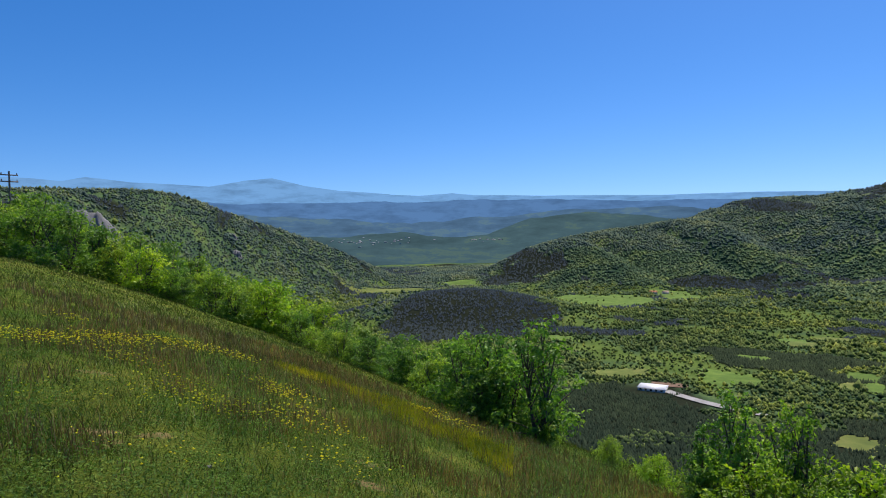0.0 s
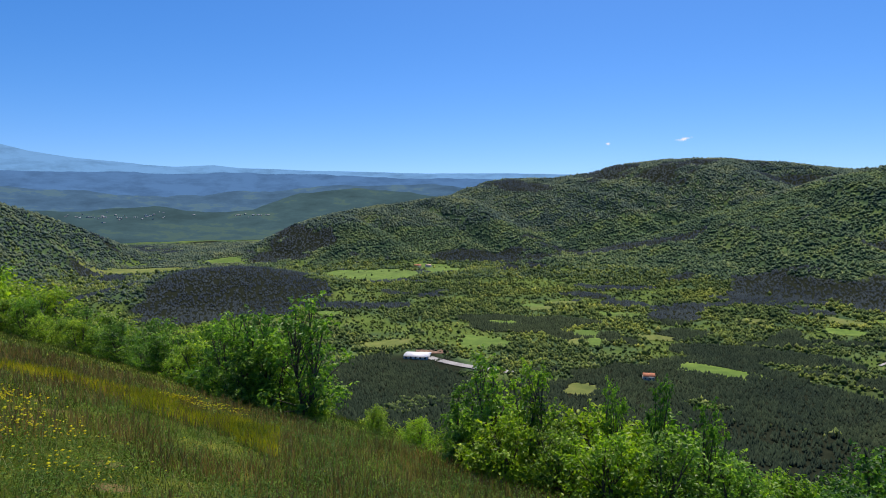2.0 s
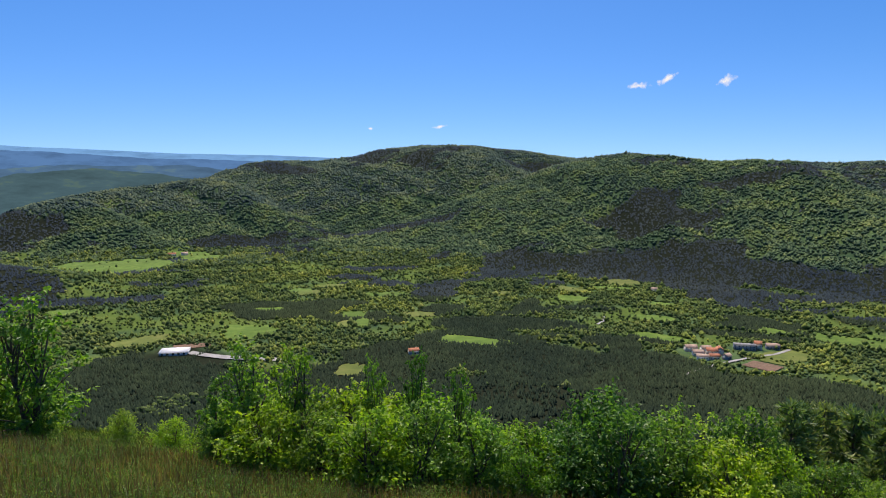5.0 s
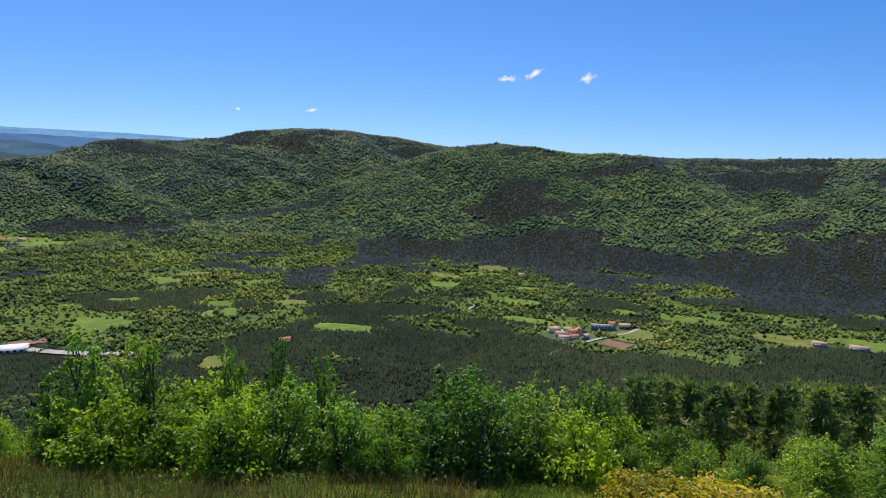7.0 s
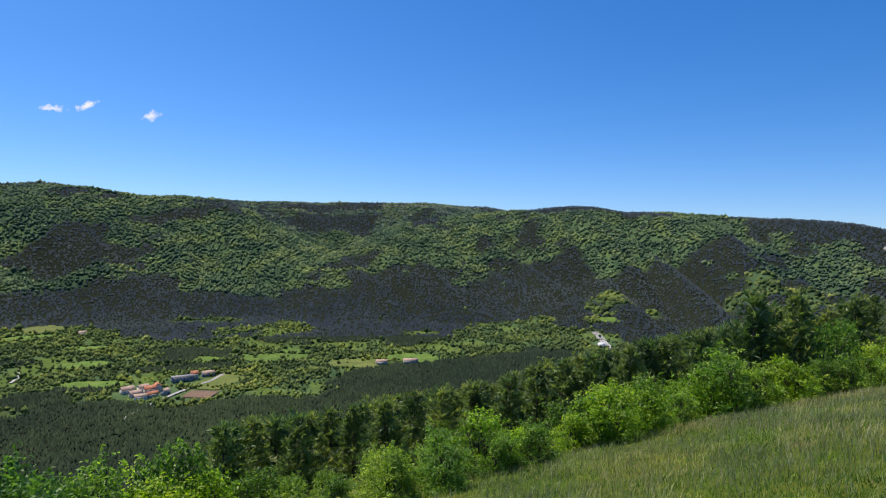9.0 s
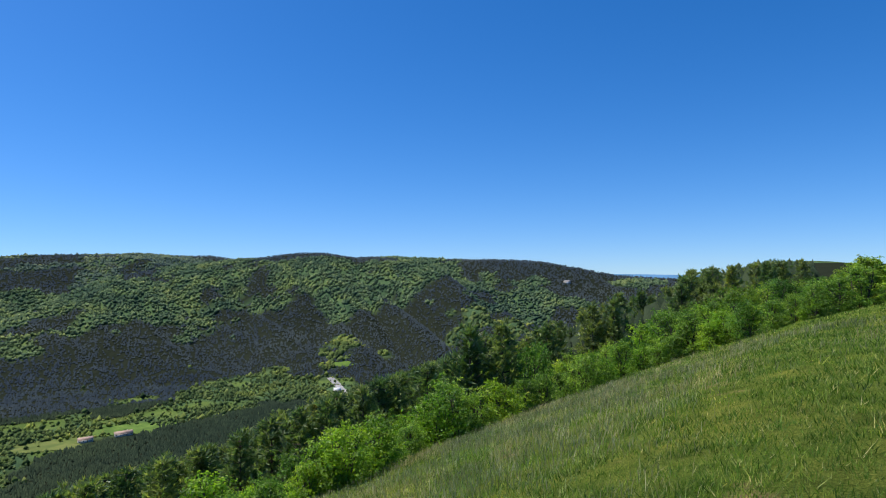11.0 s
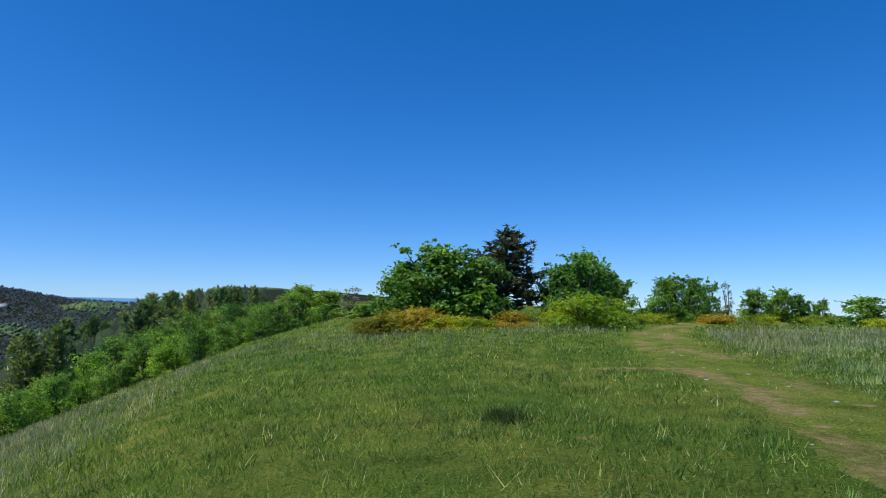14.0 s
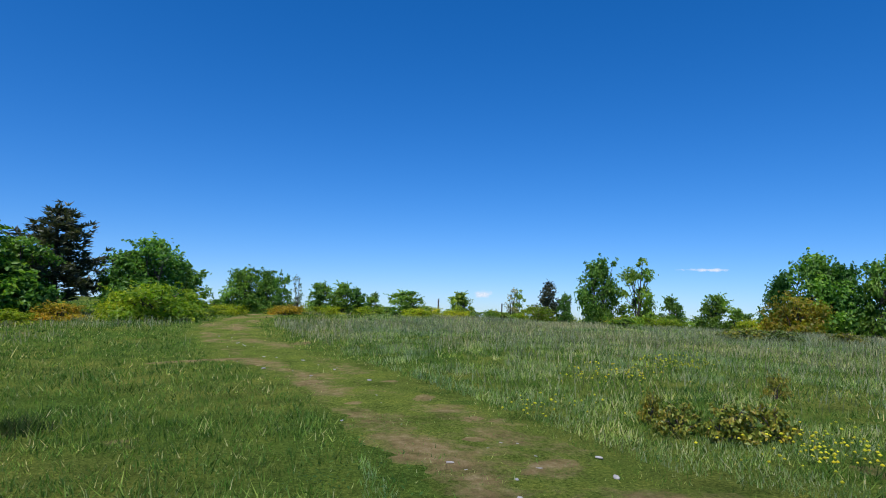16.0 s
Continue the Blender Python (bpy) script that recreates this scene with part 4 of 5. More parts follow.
# bearing, distance, top, width in metres
HILLTOP = {
    "gold": ((155.6, 23.6, -2.5, 1.9), (157.7, 23.6, -1.7, 2.4), (160.2, 23.8, -1.5, 2.2), (168.6, 25.0, -1.8, 1.9), (186.2, 31, -2.2, 2.0), (229.5, 36, 0.2, 3.5)),
    "yellow": ((72.9, 9.6, -25.6, 2.1), (76.6, 9.4, -26.0, 1.9), (70.1, 9.4, -27, 1.4), (74.9, 10.0, -24.8, 1.2)),
    "olive": ((162.7, 23.4, -2.2, 2.1), (165.0, 23.2, -2.5, 1.9), (175.3, 24.6, -0.2, 3.8), (172.9, 25.0, -1.6, 1.9), (181.1, 30, -2.2, 2.0), (193.4, 34, -1.8, 2.0), (201.2, 35, -2.2, 2.1), (208.5, 36.5, -1.35, 2.3), (189.5, 33, -2.5, 2.2), (215.9, 36, -2.1, 2.4), (219.5, 36, -2.1, 2.2), (197.7, 33, -2.6, 1.8), (226.2, 37, -1.9, 2.0)),
    "crown": ((158.9, 26.4, 2.6, 2.9), (161.8, 26.0, 4.2, 4.2), (165.4, 26.6, 3.0, 3.2), (173.2, 28.5, 2.4, 2.6), (175.2, 28.0, 3.4, 3.2), (182.4, 32, 1.3, 2.0), (184.2, 32.4, 1.1, 1.8), (214.1, 37, 2.9, 2.5), (230.8, 39, 3.3, 3.7), (232.6, 39.5, 2.6, 2.6), (228.4, 40, 1.6, 2.2)),
    "bright": ((177.6, 28.6, 1.8, 1.8), (188.9, 33.4, 0.2, 1.4), (190.9, 34, 0.25, 1.7), (192.2, 34.4, -0.2, 1.2), (193.7, 36, -0.6, 1.0), (196.8, 34.6, -0.35, 2.2), (201.6, 36, -0.35, 1.7), (211.1, 38, -0.3, 1.1), (220.1, 38.5, -0.25, 1.5), (223.5, 38.5, 0.0, 2.1), (225.3, 38, -1.1, 1.6), (234.9, 39, 2.8, 2.4), (236.8, 40, 2.5, 2.6), (204.4, 37, -2.0, 0.9), (216.3, 31, -2.6, 1.6), (151.8, 43, -0.1, 3.2), (149.8, 43, 0.3, 3.2), (155.6, 38, -1.3, 2.4)),
    "thin": ((154.0, 40, 0.3, 1.9), (186.9, 33.5, 0.85, 0.7), (206.3, 38, 0.2, 0.9)),
    "feather": ((217.3, 37.4, 2.9, 2.2), (206.9, 39, 0.0, 0.9), (185.4, 33.4, 1.15, 1.2)),
}
rim_rng = random.Random(12)
az = 178.5
while az < 238:
    kind = rim_rng.choice(("olive", "bright", "bright"))
    HILLTOP[kind] += ((az, rim_rng.uniform(36, 44), rim_rng.uniform(-2.45, -1.75), rim_rng.uniform(1.3, 2.4)),)
    az += rim_rng.uniform(1.1, 3.0)
seed = 400
BREADTH = {}
for kind, rows in HILLTOP.items():
    native = {"gold": 2.3, "yellow": 2.3, "olive": 2.6, "crown": 3.8, "bright": 3.2, "thin": 1.7, "feather": 2.4}[kind]
    for az, r, top, wide in rows:
        x, y = polar(az, r)
        x, y = x + 0.2, y - 0.85
        tall = max(0.5, 1.36 + r * math.tan(radians(top)) - height1(x, y))
        seed += 1
        proto = B[kind][seed % len(B[kind])]
        if proto.name not in used:
            used.add(proto.name)
            FIRST.append((proto, kind, x, y, tall, seed, "trees and bushes round the hilltop meadow"))
            BREADTH[proto.name] = wide / native
        else:
            ob = stand(proto, SIZE[kind], x, y, tall, seed, "trees and bushes round the hilltop meadow", wide / native)
# shrubs at the foot of the crag
for az, r, top in ((-32.6, 142, 1.9), (-31.8, 142, 1.5), (-31.0, 141, 1.3), (-30.3, 140, 0.9), (-29.7, 140, 0.3), (-29.1, 139, -0.1), (-28.5, 138, -0.6), (-27.9, 138, -1.2), (-27.2, 138, -1.9), (-33.4, 143, 2.4), (-26.6, 138, -2.4)):
    x, y = polar(az, r)
    plant("spring" if int(az * 10) % 3 else "deep", x, y, max(1.0, 1.6 + r * math.tan(radians(top)) - height1(x, y)), int(-az * 10), "shrubs at the foot of the crag")
# hilltop pine
HILL_PINE = pine("pine_tree", 66, 5.0, 3.6, 90, 0.26, "dark brownish pine behind the green bushes")
for piece in HILL_PINE.children:
    if piece.name.startswith("crown"):
        piece.data.materials[0] = BROWN_NEEDLE
x, y = polar(208.7, 39)
stand(HILL_PINE, 5.0, x, y, 2.4, 3, "")
x, y = polar(168.2, 28.6)
HILL_PINE.matrix_basis = pose(x + 0.2, y - 0.85, height1(x, y) - 0.05) @ Matrix.Scale((1.36 + 28.5 * math.tan(radians(5.3)) - height1(x, y)) / 5.0, 4) @ Matrix.Diagonal((1.7, 1.7, 1.0, 1))

# the patterns themselves take their first places, after all copies are made
for proto, kind, x, y, tall, seed, group in FIRST:
    k = tall / SIZE[kind]
    w = BREADTH.get(proto.name, k)
    proto.matrix_basis = pose(x, y, height1(x, y) - 0.03, 0, 0, (seed * 137.5) % 360) @ Matrix.Diagonal((w, w, k, 1))
    proto["group"] = group
# patterns that found no place of their own are removed
for protos in B.values():
    for proto in protos:
        if proto.name not in used:
            for o in (*proto.children_recursive, proto):
                bpy.data.objects.remove(o)

# ---- meadow: path, stones, grass and flowers ----
TRACK = ((-6.0, 1.2), (-4.4, -1.6), (-3.0, -3.4), (-2.2, -4.8), (-2.2, -6.1), (-1.9, -8.3), (-1.5, -11.3), (-0.9, -13.2), (-0.3, -17.5), (-0.1, -22), (-1.5, -29), (-4, -38))
tx, ty = np.array(TRACK).T
tk = np.linspace(0, 1, len(tx))
fine = np.linspace(0, 1, 260)
TX, TY = np.interp(fine, tk, tx), np.interp(fine, tk, ty)
for _ in range(8):
    TX[1:-1], TY[1:-1] = (TX[:-2] + 2 * TX[1:-1] + TX[2:]) / 4, (TY[:-2] + 2 * TY[1:-1] + TY[2:]) / 4


def track_distance(x, y):
    best = np.full(len(x), 1e9)
    for px, py in zip(TX[::6], TY[::6]):
        best = np.minimum(best, np.hypot(x - px, y - py))
    return best


# trodden ground: the meadow's own turf, giving way to soil where feet pass
SOIL, st, sb = material("trodden_turf", 0.97)
turf, soil = turf_colour(st)
turf = mix(st, 1.0, turf, (1.22, 1.12, 1.08), "MULTIPLY")
worn = st.nodes.new("ShaderNodeAttribute")
worn.attribute_name = "worn"
blend = mix(st, 0.5, noise_fac(st, 4.5, 9, 0.78), worn.outputs["Color"], "ADD")
st.links.new(mix(st, ramp(st, blend, ((0.58, (0, 0, 0)), (0.84, (0.8, 0.8, 0.8)))), turf, soil), sb.inputs["Base Color"])
sb.inputs["Specular IOR Level"].default_value = 0.0
bump(st, sb, noise_fac(st, 30, 8, 0.75), 1.0, 0.04)


def set_worn(ob, value):
    layer = ob.data.attributes.new("worn", "FLOAT", "POINT")
    layer.data.foreach_set("value", np.asarray(value, np.float32).ravel())
    return ob


dx, dy = np.gradient(TX), np.gradient(TY)
ln = np.hypot(dx, dy)
nx, ny = -dy / ln, dx / ln
cross = np.linspace(-1, 1, 19)
half = 1.05 + 0.3 * fbm(fine * 40, fine * 0, 1.0, 61) + 0.3 * np.abs(fbm(fine * 120, fine * 0 + 3, 1.0, 62))
PX = TX[:, None] + nx[:, None] * cross * half[:, None]
PY = TY[:, None] + ny[:, None] * cross * half[:, None]
PZ = height(PX, PY) + 0.012 - 0.04 * np.abs(cross) ** 4 + 0.014 * fbm(PX, PY, 0.35, 64)
n = len(cross)
p, q = np.meshgrid(np.arange(len(TX) - 1), np.arange(n - 1), indexing="ij")
strip = np.stack([p * n + q, p * n + q + 1, (p + 1) * n + q + 1, (p + 1) * n + q], -1).reshape(-1, 4)
footpath = tagged(mesh_object("footpath", np.stack([PX, PY, PZ], -1).reshape(-1, 3), strip, SOIL, smooth=True), "worn earthen footpath half overgrown with grass", "path", kind="structure")
# two faint lines of wear with grass between them
set_worn(footpath, 0.46 * np.exp(-((cross - 0.45) / 0.3) ** 2) + 0.42 * np.exp(-((cross + 0.35) / 0.34) ** 2) + (0.75 * fbm(PX, PY, 0.7, 66) + 0.3 * fbm(PX, PY, 2.2, 67)) * (1 - cross ** 4))

# bare patches beside the path and on the slope
def bare_patch(x, y, w, d, turn, seed):
    a = np.linspace(0, 2 * np.pi, 25)[:-1]
    rim = 1 + 0.35 * fbm(np.cos(a) * 2 + seed, np.sin(a) * 2, 1.0, seed)
    vs, fs = [], []
    c, s = math.cos(radians(turn)), math.sin(radians(turn))
    for k in (0.02, 0.5, 1.0):
        u, v = np.cos(a) * rim * w / 2 * k, np.sin(a) * rim * d / 2 * k
        gx, gy = x + u * c - v * s, y + u * s + v * c
        vs.append(np.stack([gx, gy, height(gx, gy) + 0.022 - 0.03 * k ** 3], -1))
    for k in range(2):
        fs += [(k * 24 + q, k * 24 + (q + 1) % 24, (k + 1) * 24 + (q + 1) % 24, (k + 1) * 24 + q) for q in range(24)]
    ob = set_worn(mesh_object("bare_earth", np.concatenate(vs), np.array(fs), SOIL, smooth=True), np.repeat((0.75, 0.6, 0.0), 24))
    return tagged(ob, "patch of bare stony earth in the turf", "earth", "bare patches in the meadow", "structure")


for k, (x, y, w, d, turn) in enumerate(((-0.1, -12.8, 1.8, 0.5, 5), (0.7, -12.6, 1.3, 0.4, 12), (-0.4, -20.8, 1.9, 1.2, 0), (-1.1, -9.7, 0.5, 0.35, -8), (-1.5, -8.3, 0.4, 0.25, 20), (-2.3, -9.7, 0.4, 0.2, 0), (-2.4, -8.4, 0.7, 0.4, 60), (-2.5, -7.1, 0.6, 0.35, 40), (-2.5, -5.4, 0.9, 0.4, 20), (-2.2, -6.3, 0.4, 0.3, 0), (-1.8, -15.5, 1.4, 0.7, 70),
                                        (-3.7, 6.4, 0.8, 0.35, 20), (-3.2, 6.7, 0.6, 0.3, 60), (-0.9, 6.8, 0.6, 0.5, 20), (-1.1, 7.9, 0.7, 0.4, 0), (-5.5, 9.6, 0.8, 0.4, 40))):
    bare_patch(x, y, w, d, turn, k + 70)

STONE = plain("limestone", ((0.3, (0.26, 0.24, 0.21)), (0.7, (0.44, 0.41, 0.37))), 9.0, 0.9, 0.01)
stone_rng = np.random.default_rng(31)
STONE_V = ICO_V * (1 + 0.25 * stone_rng.uniform(-1, 1, (12, 1)))
stone_mesh = None
for k in range(70):
    u = stone_rng.integers(20, 200)
    x, y = TX[u] + stone_rng.normal(0, 0.5), TY[u] + stone_rng.normal(0, 0.5)
    if k > 58:
        x, y = polar(stone_rng.uniform(-30, 20), stone_rng.uniform(3.5, 7))
    if stone_mesh is None:
        ob = mesh_object("stone", STONE_V, ICO_F, STONE)
        stone_mesh = ob.data
    else:
        ob = new("stone", stone_mesh)
    w = min(0.028, 0.006 + 0.007 * stone_rng.gamma(1.5, 1.0))
    ob.matrix_basis = pose(x, y, height1(x, y) + 0.012, stone_rng.uniform(-15, 15), stone_rng.uniform(-15, 15), stone_rng.uniform(0, 360)) @ Matrix.Diagonal((w * 1.4, w, w * 0.5, 1))
    tagged(ob, "small pale limestone half sunk in earth", "stone", "stones along the path")

GRASS = foliage("meadow_grass", ((0.0, (0.055, 0.108, 0.022)), (0.5, (0.162, 0.268, 0.046)), (0.85, (0.330, 0.395, 0.088)), (1.0, (0.660, 0.560, 0.290))), glow=0.4, patch=1.3, field=0.3, gloss=0.06)
GRASS_SLOPE = foliage("slope_grass", ((0.0, (0.036, 0.066, 0.017)), (0.45, (0.062, 0.104, 0.024)), (0.78, (0.098, 0.120, 0.036)), (1.0, (0.20, 0.15, 0.09))), glow=0.35, patch=0.9, field=0.35, gloss=0.06)
STRAW = foliage("dry_grass", ((0.0, (0.300, 0.245, 0.135)), (0.5, (0.500, 0.425, 0.245)), (1.0, (0.690, 0.600, 0.380))), glow=0.3, patch=0.5, gloss=0.06)
HERB = foliage("herb_leaf", ((0.0, (0.050, 0.110, 0.030)), (0.6, (0.085, 0.175, 0.042)), (1.0, (0.150, 0.235, 0.062))), glow=0.35, patch=1.4, gloss=0.05)
PETAL = foliage("yellow_petal", ((0.0, (0.72, 0.56, 0.03)), (1.0, (0.88, 0.78, 0.06))), glow=0.4, gloss=0.1)
turf_rng = np.random.default_rng(41)


def turf_points(n, r0, r1, a0, a1, power):
    k = 2 - power
    r = (turf_rng.uniform(0, 1, n) * (r1 ** k - r0 ** k) + r0 ** k) ** (1 / k)
    az = turf_rng.uniform(a0, a1, n)
    return r * np.sin(np.radians(az)), r * np.cos(np.radians(az)), r


def downhill(x, y):
    return x * math.sin(FALL) + y * math.cos(FALL)


def blades(name, x, y, tall, wide, mat, label, lean=0.45, bend=False):
    """Grass blades: one face each, or two with a bend."""
    n = len(x)
    z = height(x, y) - 0.01
    a = turf_rng.uniform(0, 2 * np.pi, n)
    b = turf_rng.uniform(0, 2 * np.pi, n)
    sx, sy = np.cos(a) * wide / 2, np.sin(a) * wide / 2
    q = tall * lean * turf_rng.uniform(0.2, 1.2, n)
    tip = np.stack([x + np.cos(b) * q, y + np.sin(b) * q, z + tall], -1)
    left, right = np.stack([x - sx, y - sy, z], -1), np.stack([x + sx, y + sy, z], -1)
    if not bend:
        v = np.stack([left, right, tip], 1).reshape(-1, 3)
        f = np.arange(len(v)).reshape(-1, 3)
    else:
        mid = np.stack([x + np.cos(b) * q * 0.35, y + np.sin(b) * q * 0.35, z + tall * 0.62], -1)
        k = np.stack([sx, sy, sx * 0], -1)
        v = np.stack([left, right, mid + k * 0.8, mid - k * 0.8, tip], 1).reshape(-1, 3)
        base = np.arange(n)[:, None] * 5
        f = np.concatenate([base + np.array((0, 1, 2)), base + np.array((0, 2, 3)), base + np.array((3, 2, 4))], 0)
    return tagged(mesh_object(name, v, f, mat), label, "grass", kind="stuff")


# short turf of the hilltop
x, y, r = turf_points(580000, 1.6, 48, 62, 244, 1.4)
s = downhill(x, y)
off = track_distance(x, y)
thin = np.clip((off - 0.5) / 0.7 + 0.9 * fbm(x, y, 0.6, 89, 3), 0.45, 1)
keep = (turf_rng.uniform(0, 1, len(x)) < thin * np.clip(0.72 + 1.3 * fbm(x, y, 0.5, 90, 3), 0.12, 1)) & (s < 13)
x, y, r = x[keep], y[keep], r[keep]
lush = np.clip(1 + 0.7 * fbm(x, y, 0.9, 83, 3), 0.35, 2) * np.clip((track_distance(x, y) - 0.4) / 0.9, 0.4, 1)
blades("meadow_turf", x, y, (0.025 + 0.035 * turf_rng.gamma(2, 0.5, len(x))) * lush * (1 + 0.006 * r), 0.005 + 0.0012 * r, GRASS, "short lush green meadow grass", 1.0)
TUSSOCK = foliage("tussock_grass", ((0.0, (0.11, 0.20, 0.03)), (0.5, (0.18, 0.30, 0.044)), (0.85, (0.28, 0.37, 0.062)), (1.0, (0.48, 0.42, 0.17))), glow=0.35, patch=0.9, gloss=0.06)
# coarser tussocks that break the turf up, and dry bleached grass on the far side of the path
x, y, r = turf_points(3600, 2.0, 26, 62, 244, 1.3)
x, y = np.repeat(x, 16) + turf_rng.normal(0, 0.06, len(x) * 16), np.repeat(y, 16) + turf_rng.normal(0, 0.06, len(y) * 16)
r = np.hypot(x, y)
keep = (downhill(x, y) < 12) & (track_distance(x, y) > 1.0)
x, y, r = x[keep], y[keep], r[keep]
blades("grass_tussocks", x, y, turf_rng.uniform(0.04, 0.1, len(x)), 0.003 + 0.0005 * r, TUSSOCK, "coarse tussocks of green meadow grass", 0.8, True)
x, y, r = turf_points(170000, 3.5, 44, 190, 244, 1.2)
xr, yr, rr = turf_points(60000, 4, 34, 78, 150, 1.2)
edge = (downhill(xr, yr) > 2.0 + 1.5 * fbm(xr, yr, 2.5, 188, 3)) & (downhill(xr, yr) < 12)
x, y, r = np.concatenate([x, xr[edge]]), np.concatenate([y, yr[edge]]), np.concatenate([r, rr[edge]])
keep = (track_distance(x, y) > 1.1) & (fbm(x, y, 0.9, 187, 3) > -0.05)
x, y, r = x[keep], y[keep], r[keep]
PALE_GRASS = foliage("pale_grass", ((0.0, (0.350, 0.441, 0.104)), (0.5, (0.540, 0.588, 0.180)), (0.8, (0.720, 0.637, 0.323)), (1.0, (0.800, 0.676, 0.427))), glow=0.4, patch=0.9, gloss=0.06)
blades("bleached_grass", x, y, turf_rng.uniform(0.04, 0.14, len(x)) * np.clip(r / 10, 0.6, 1), 0.003 + 0.0012 * r, PALE_GRASS, "bleached dry grass among the green", 0.6)
# rougher grass of the slope
x, y, r = turf_points(320000, 1.6, 75, -46, 84, 1.35)
s = downhill(x, y)
keep = (s < 21)
x, y, r = x[keep], y[keep], r[keep]
lush = np.clip(1 + 1.1 * fbm(x, y, 0.7, 84, 3), 0.3, 2.2)
blades("slope_turf", x, y, (0.05 + 0.06 * turf_rng.gamma(2, 0.5, len(x))) * lush * (1 + 0.006 * r), 0.0045 + 0.0008 * r, GRASS_SLOPE, "rough green and brown grass on the slope", 0.9)
# tall pale seeding grass at the rim and on the far side of the top
x1, y1, r1 = turf_points(46000, 3.5, 45, -40, 150, 1.2)
s1 = downhill(x1, y1)
k1 = (s1 > 1.0) & (s1 < 14) & (turf_rng.uniform(0, 1, len(x1)) < 0.25 + 0.75 * np.clip((s1 - 2) / 4, 0, 1)) & (fbm(x1, y1, 2.2, 86, 3) > -0.15)
x2, y2, r2 = turf_points(42000, 9, 36, 184, 244, 0.6)
k2 = (track_distance(x2, y2) > 1.6) & (turf_rng.uniform(0, 1, len(x2)) < np.clip((r2 - 7) / 16, 0.08, 1)) & (fbm(x2, y2, 3.0, 87, 3) > -0.25)
x3, y3, r3 = turf_points(9000, 14, 30, 140, 178, 0.8)
k3 = (turf_rng.uniform(0, 1, len(x3)) < np.clip((r3 - 14) / 9, 0.05, 1)) & (fbm(x3, y3, 2.0, 88, 3) > 0.0)
x4, y4, r4 = turf_points(52000, 4.5, 34, 92, 151, 1.1)
s4 = downhill(x4, y4)
k4 = (s4 < 13) & (s4 > 1.2) & (turf_rng.uniform(0, 1, len(x4)) < np.clip((s4 - 1.2) / 3, 0.1, 1)) & (fbm(x4, y4, 1.8, 189, 3) > -0.2)
x, y, r = (np.concatenate(q) for q in ((x1[k1], x2[k2], x3[k3], x4[k4]), (y1[k1], y2[k2], y3[k3], y4[k4]), (r1[k1], r2[k2], r3[k3], r4[k4])))
blades("seeding_grass", x, y, turf_rng.uniform(0.1, 0.3, len(x)) * np.where(y > -6, 0.8, 1.0), 0.0025 + 0.0005 * r, STRAW, "tall pale seeding grass stalks", 0.6, True)
# brown and mauve seed heads of the slope, in drifts, and a lusher yellow green band above the hedge
SEED = foliage("brown_seed_head", ((0.0, (0.11, 0.075, 0.05)), (0.6, (0.19, 0.125, 0.085)), (1.0, (0.3, 0.22, 0.14))), glow=0.3, patch=0.8, gloss=0.06)
x, y, r = turf_points(60000, 3.0, 32, -44, 60, 1.2)
keep = (downhill(x, y) < 12) & (fbm(x, y, 1.4, 181, 3) + 0.05 * (downhill(x, y) - 5) > -0.12)
x, y, r = x[keep], y[keep], r[keep]
blades("brown_stalks", x, y, turf_rng.uniform(0.15, 0.38, len(x)), 0.0035 + 0.0007 * r, SEED, "brown and mauve seed stalks in the slope grass", 0.35, True)
GOLDEN = foliage("golden_grass", ((0.0, (0.16, 0.19, 0.02)), (0.6, (0.27, 0.28, 0.03)), (1.0, (0.4, 0.36, 0.05))), glow=0.4, patch=0.8, gloss=0.06)
x, y, r = turf_points(60000, 6, 20, -20, 6, 0.6)
s = downhill(x, y)
keep = (np.abs(s - 7.5 - 1.2 * fbm(x, y, 3.0, 183, 2)) < 1.2) & (fbm(x, y, 1.2, 184, 3) > -0.1)
x, y, r = x[keep], y[keep], r[keep]
blades("golden_grass", x, y, turf_rng.uniform(0.12, 0.34, len(x)), 0.004 + 0.0008 * r, GOLDEN, "yellow green tall grass above the hedge", 0.4, True)
# leafy herbs in clumps
hx, hy, hr = turf_points(8000, 2.2, 26, -44, 240, 1.3)
keep = (downhill(hx, hy) < 11) & (track_distance(hx, hy) > 0.9) & ((hy > 0) | (turf_rng.uniform(0, 1, len(hx)) < 0.18))
hx, hy, hr = hx[keep], hy[keep], hr[keep]
# fuller mounds on the slope
mound = turf_points(1100, 2.6, 20, -44, 45, 1.1)
count = np.concatenate([np.full(len(hx), 14), np.full(1100, 90)])
hx, hy = np.concatenate([hx, mound[0]]), np.concatenate([hy, mound[1]])
spread = np.repeat(np.where(count > 20, 0.24, 0.1), count)
cx, cy = np.repeat(hx, count) + spread * turf_rng.normal(0, 1, len(spread)), np.repeat(hy, count) + spread * turf_rng.normal(0, 1, len(spread))
c = np.stack([cx, cy, height(cx, cy) + turf_rng.uniform(0.02, 0.1, len(cx)) * spread / 0.1], -1)
v, f = leaves(turf_rng, c, np.tile((0, 0, 1.0), (len(c), 1)), 0.034, 0.015)
tagged(mesh_object("herbs", v, f, HERB), "low leafy meadow herbs in clumps", "herbs", kind="stuff")
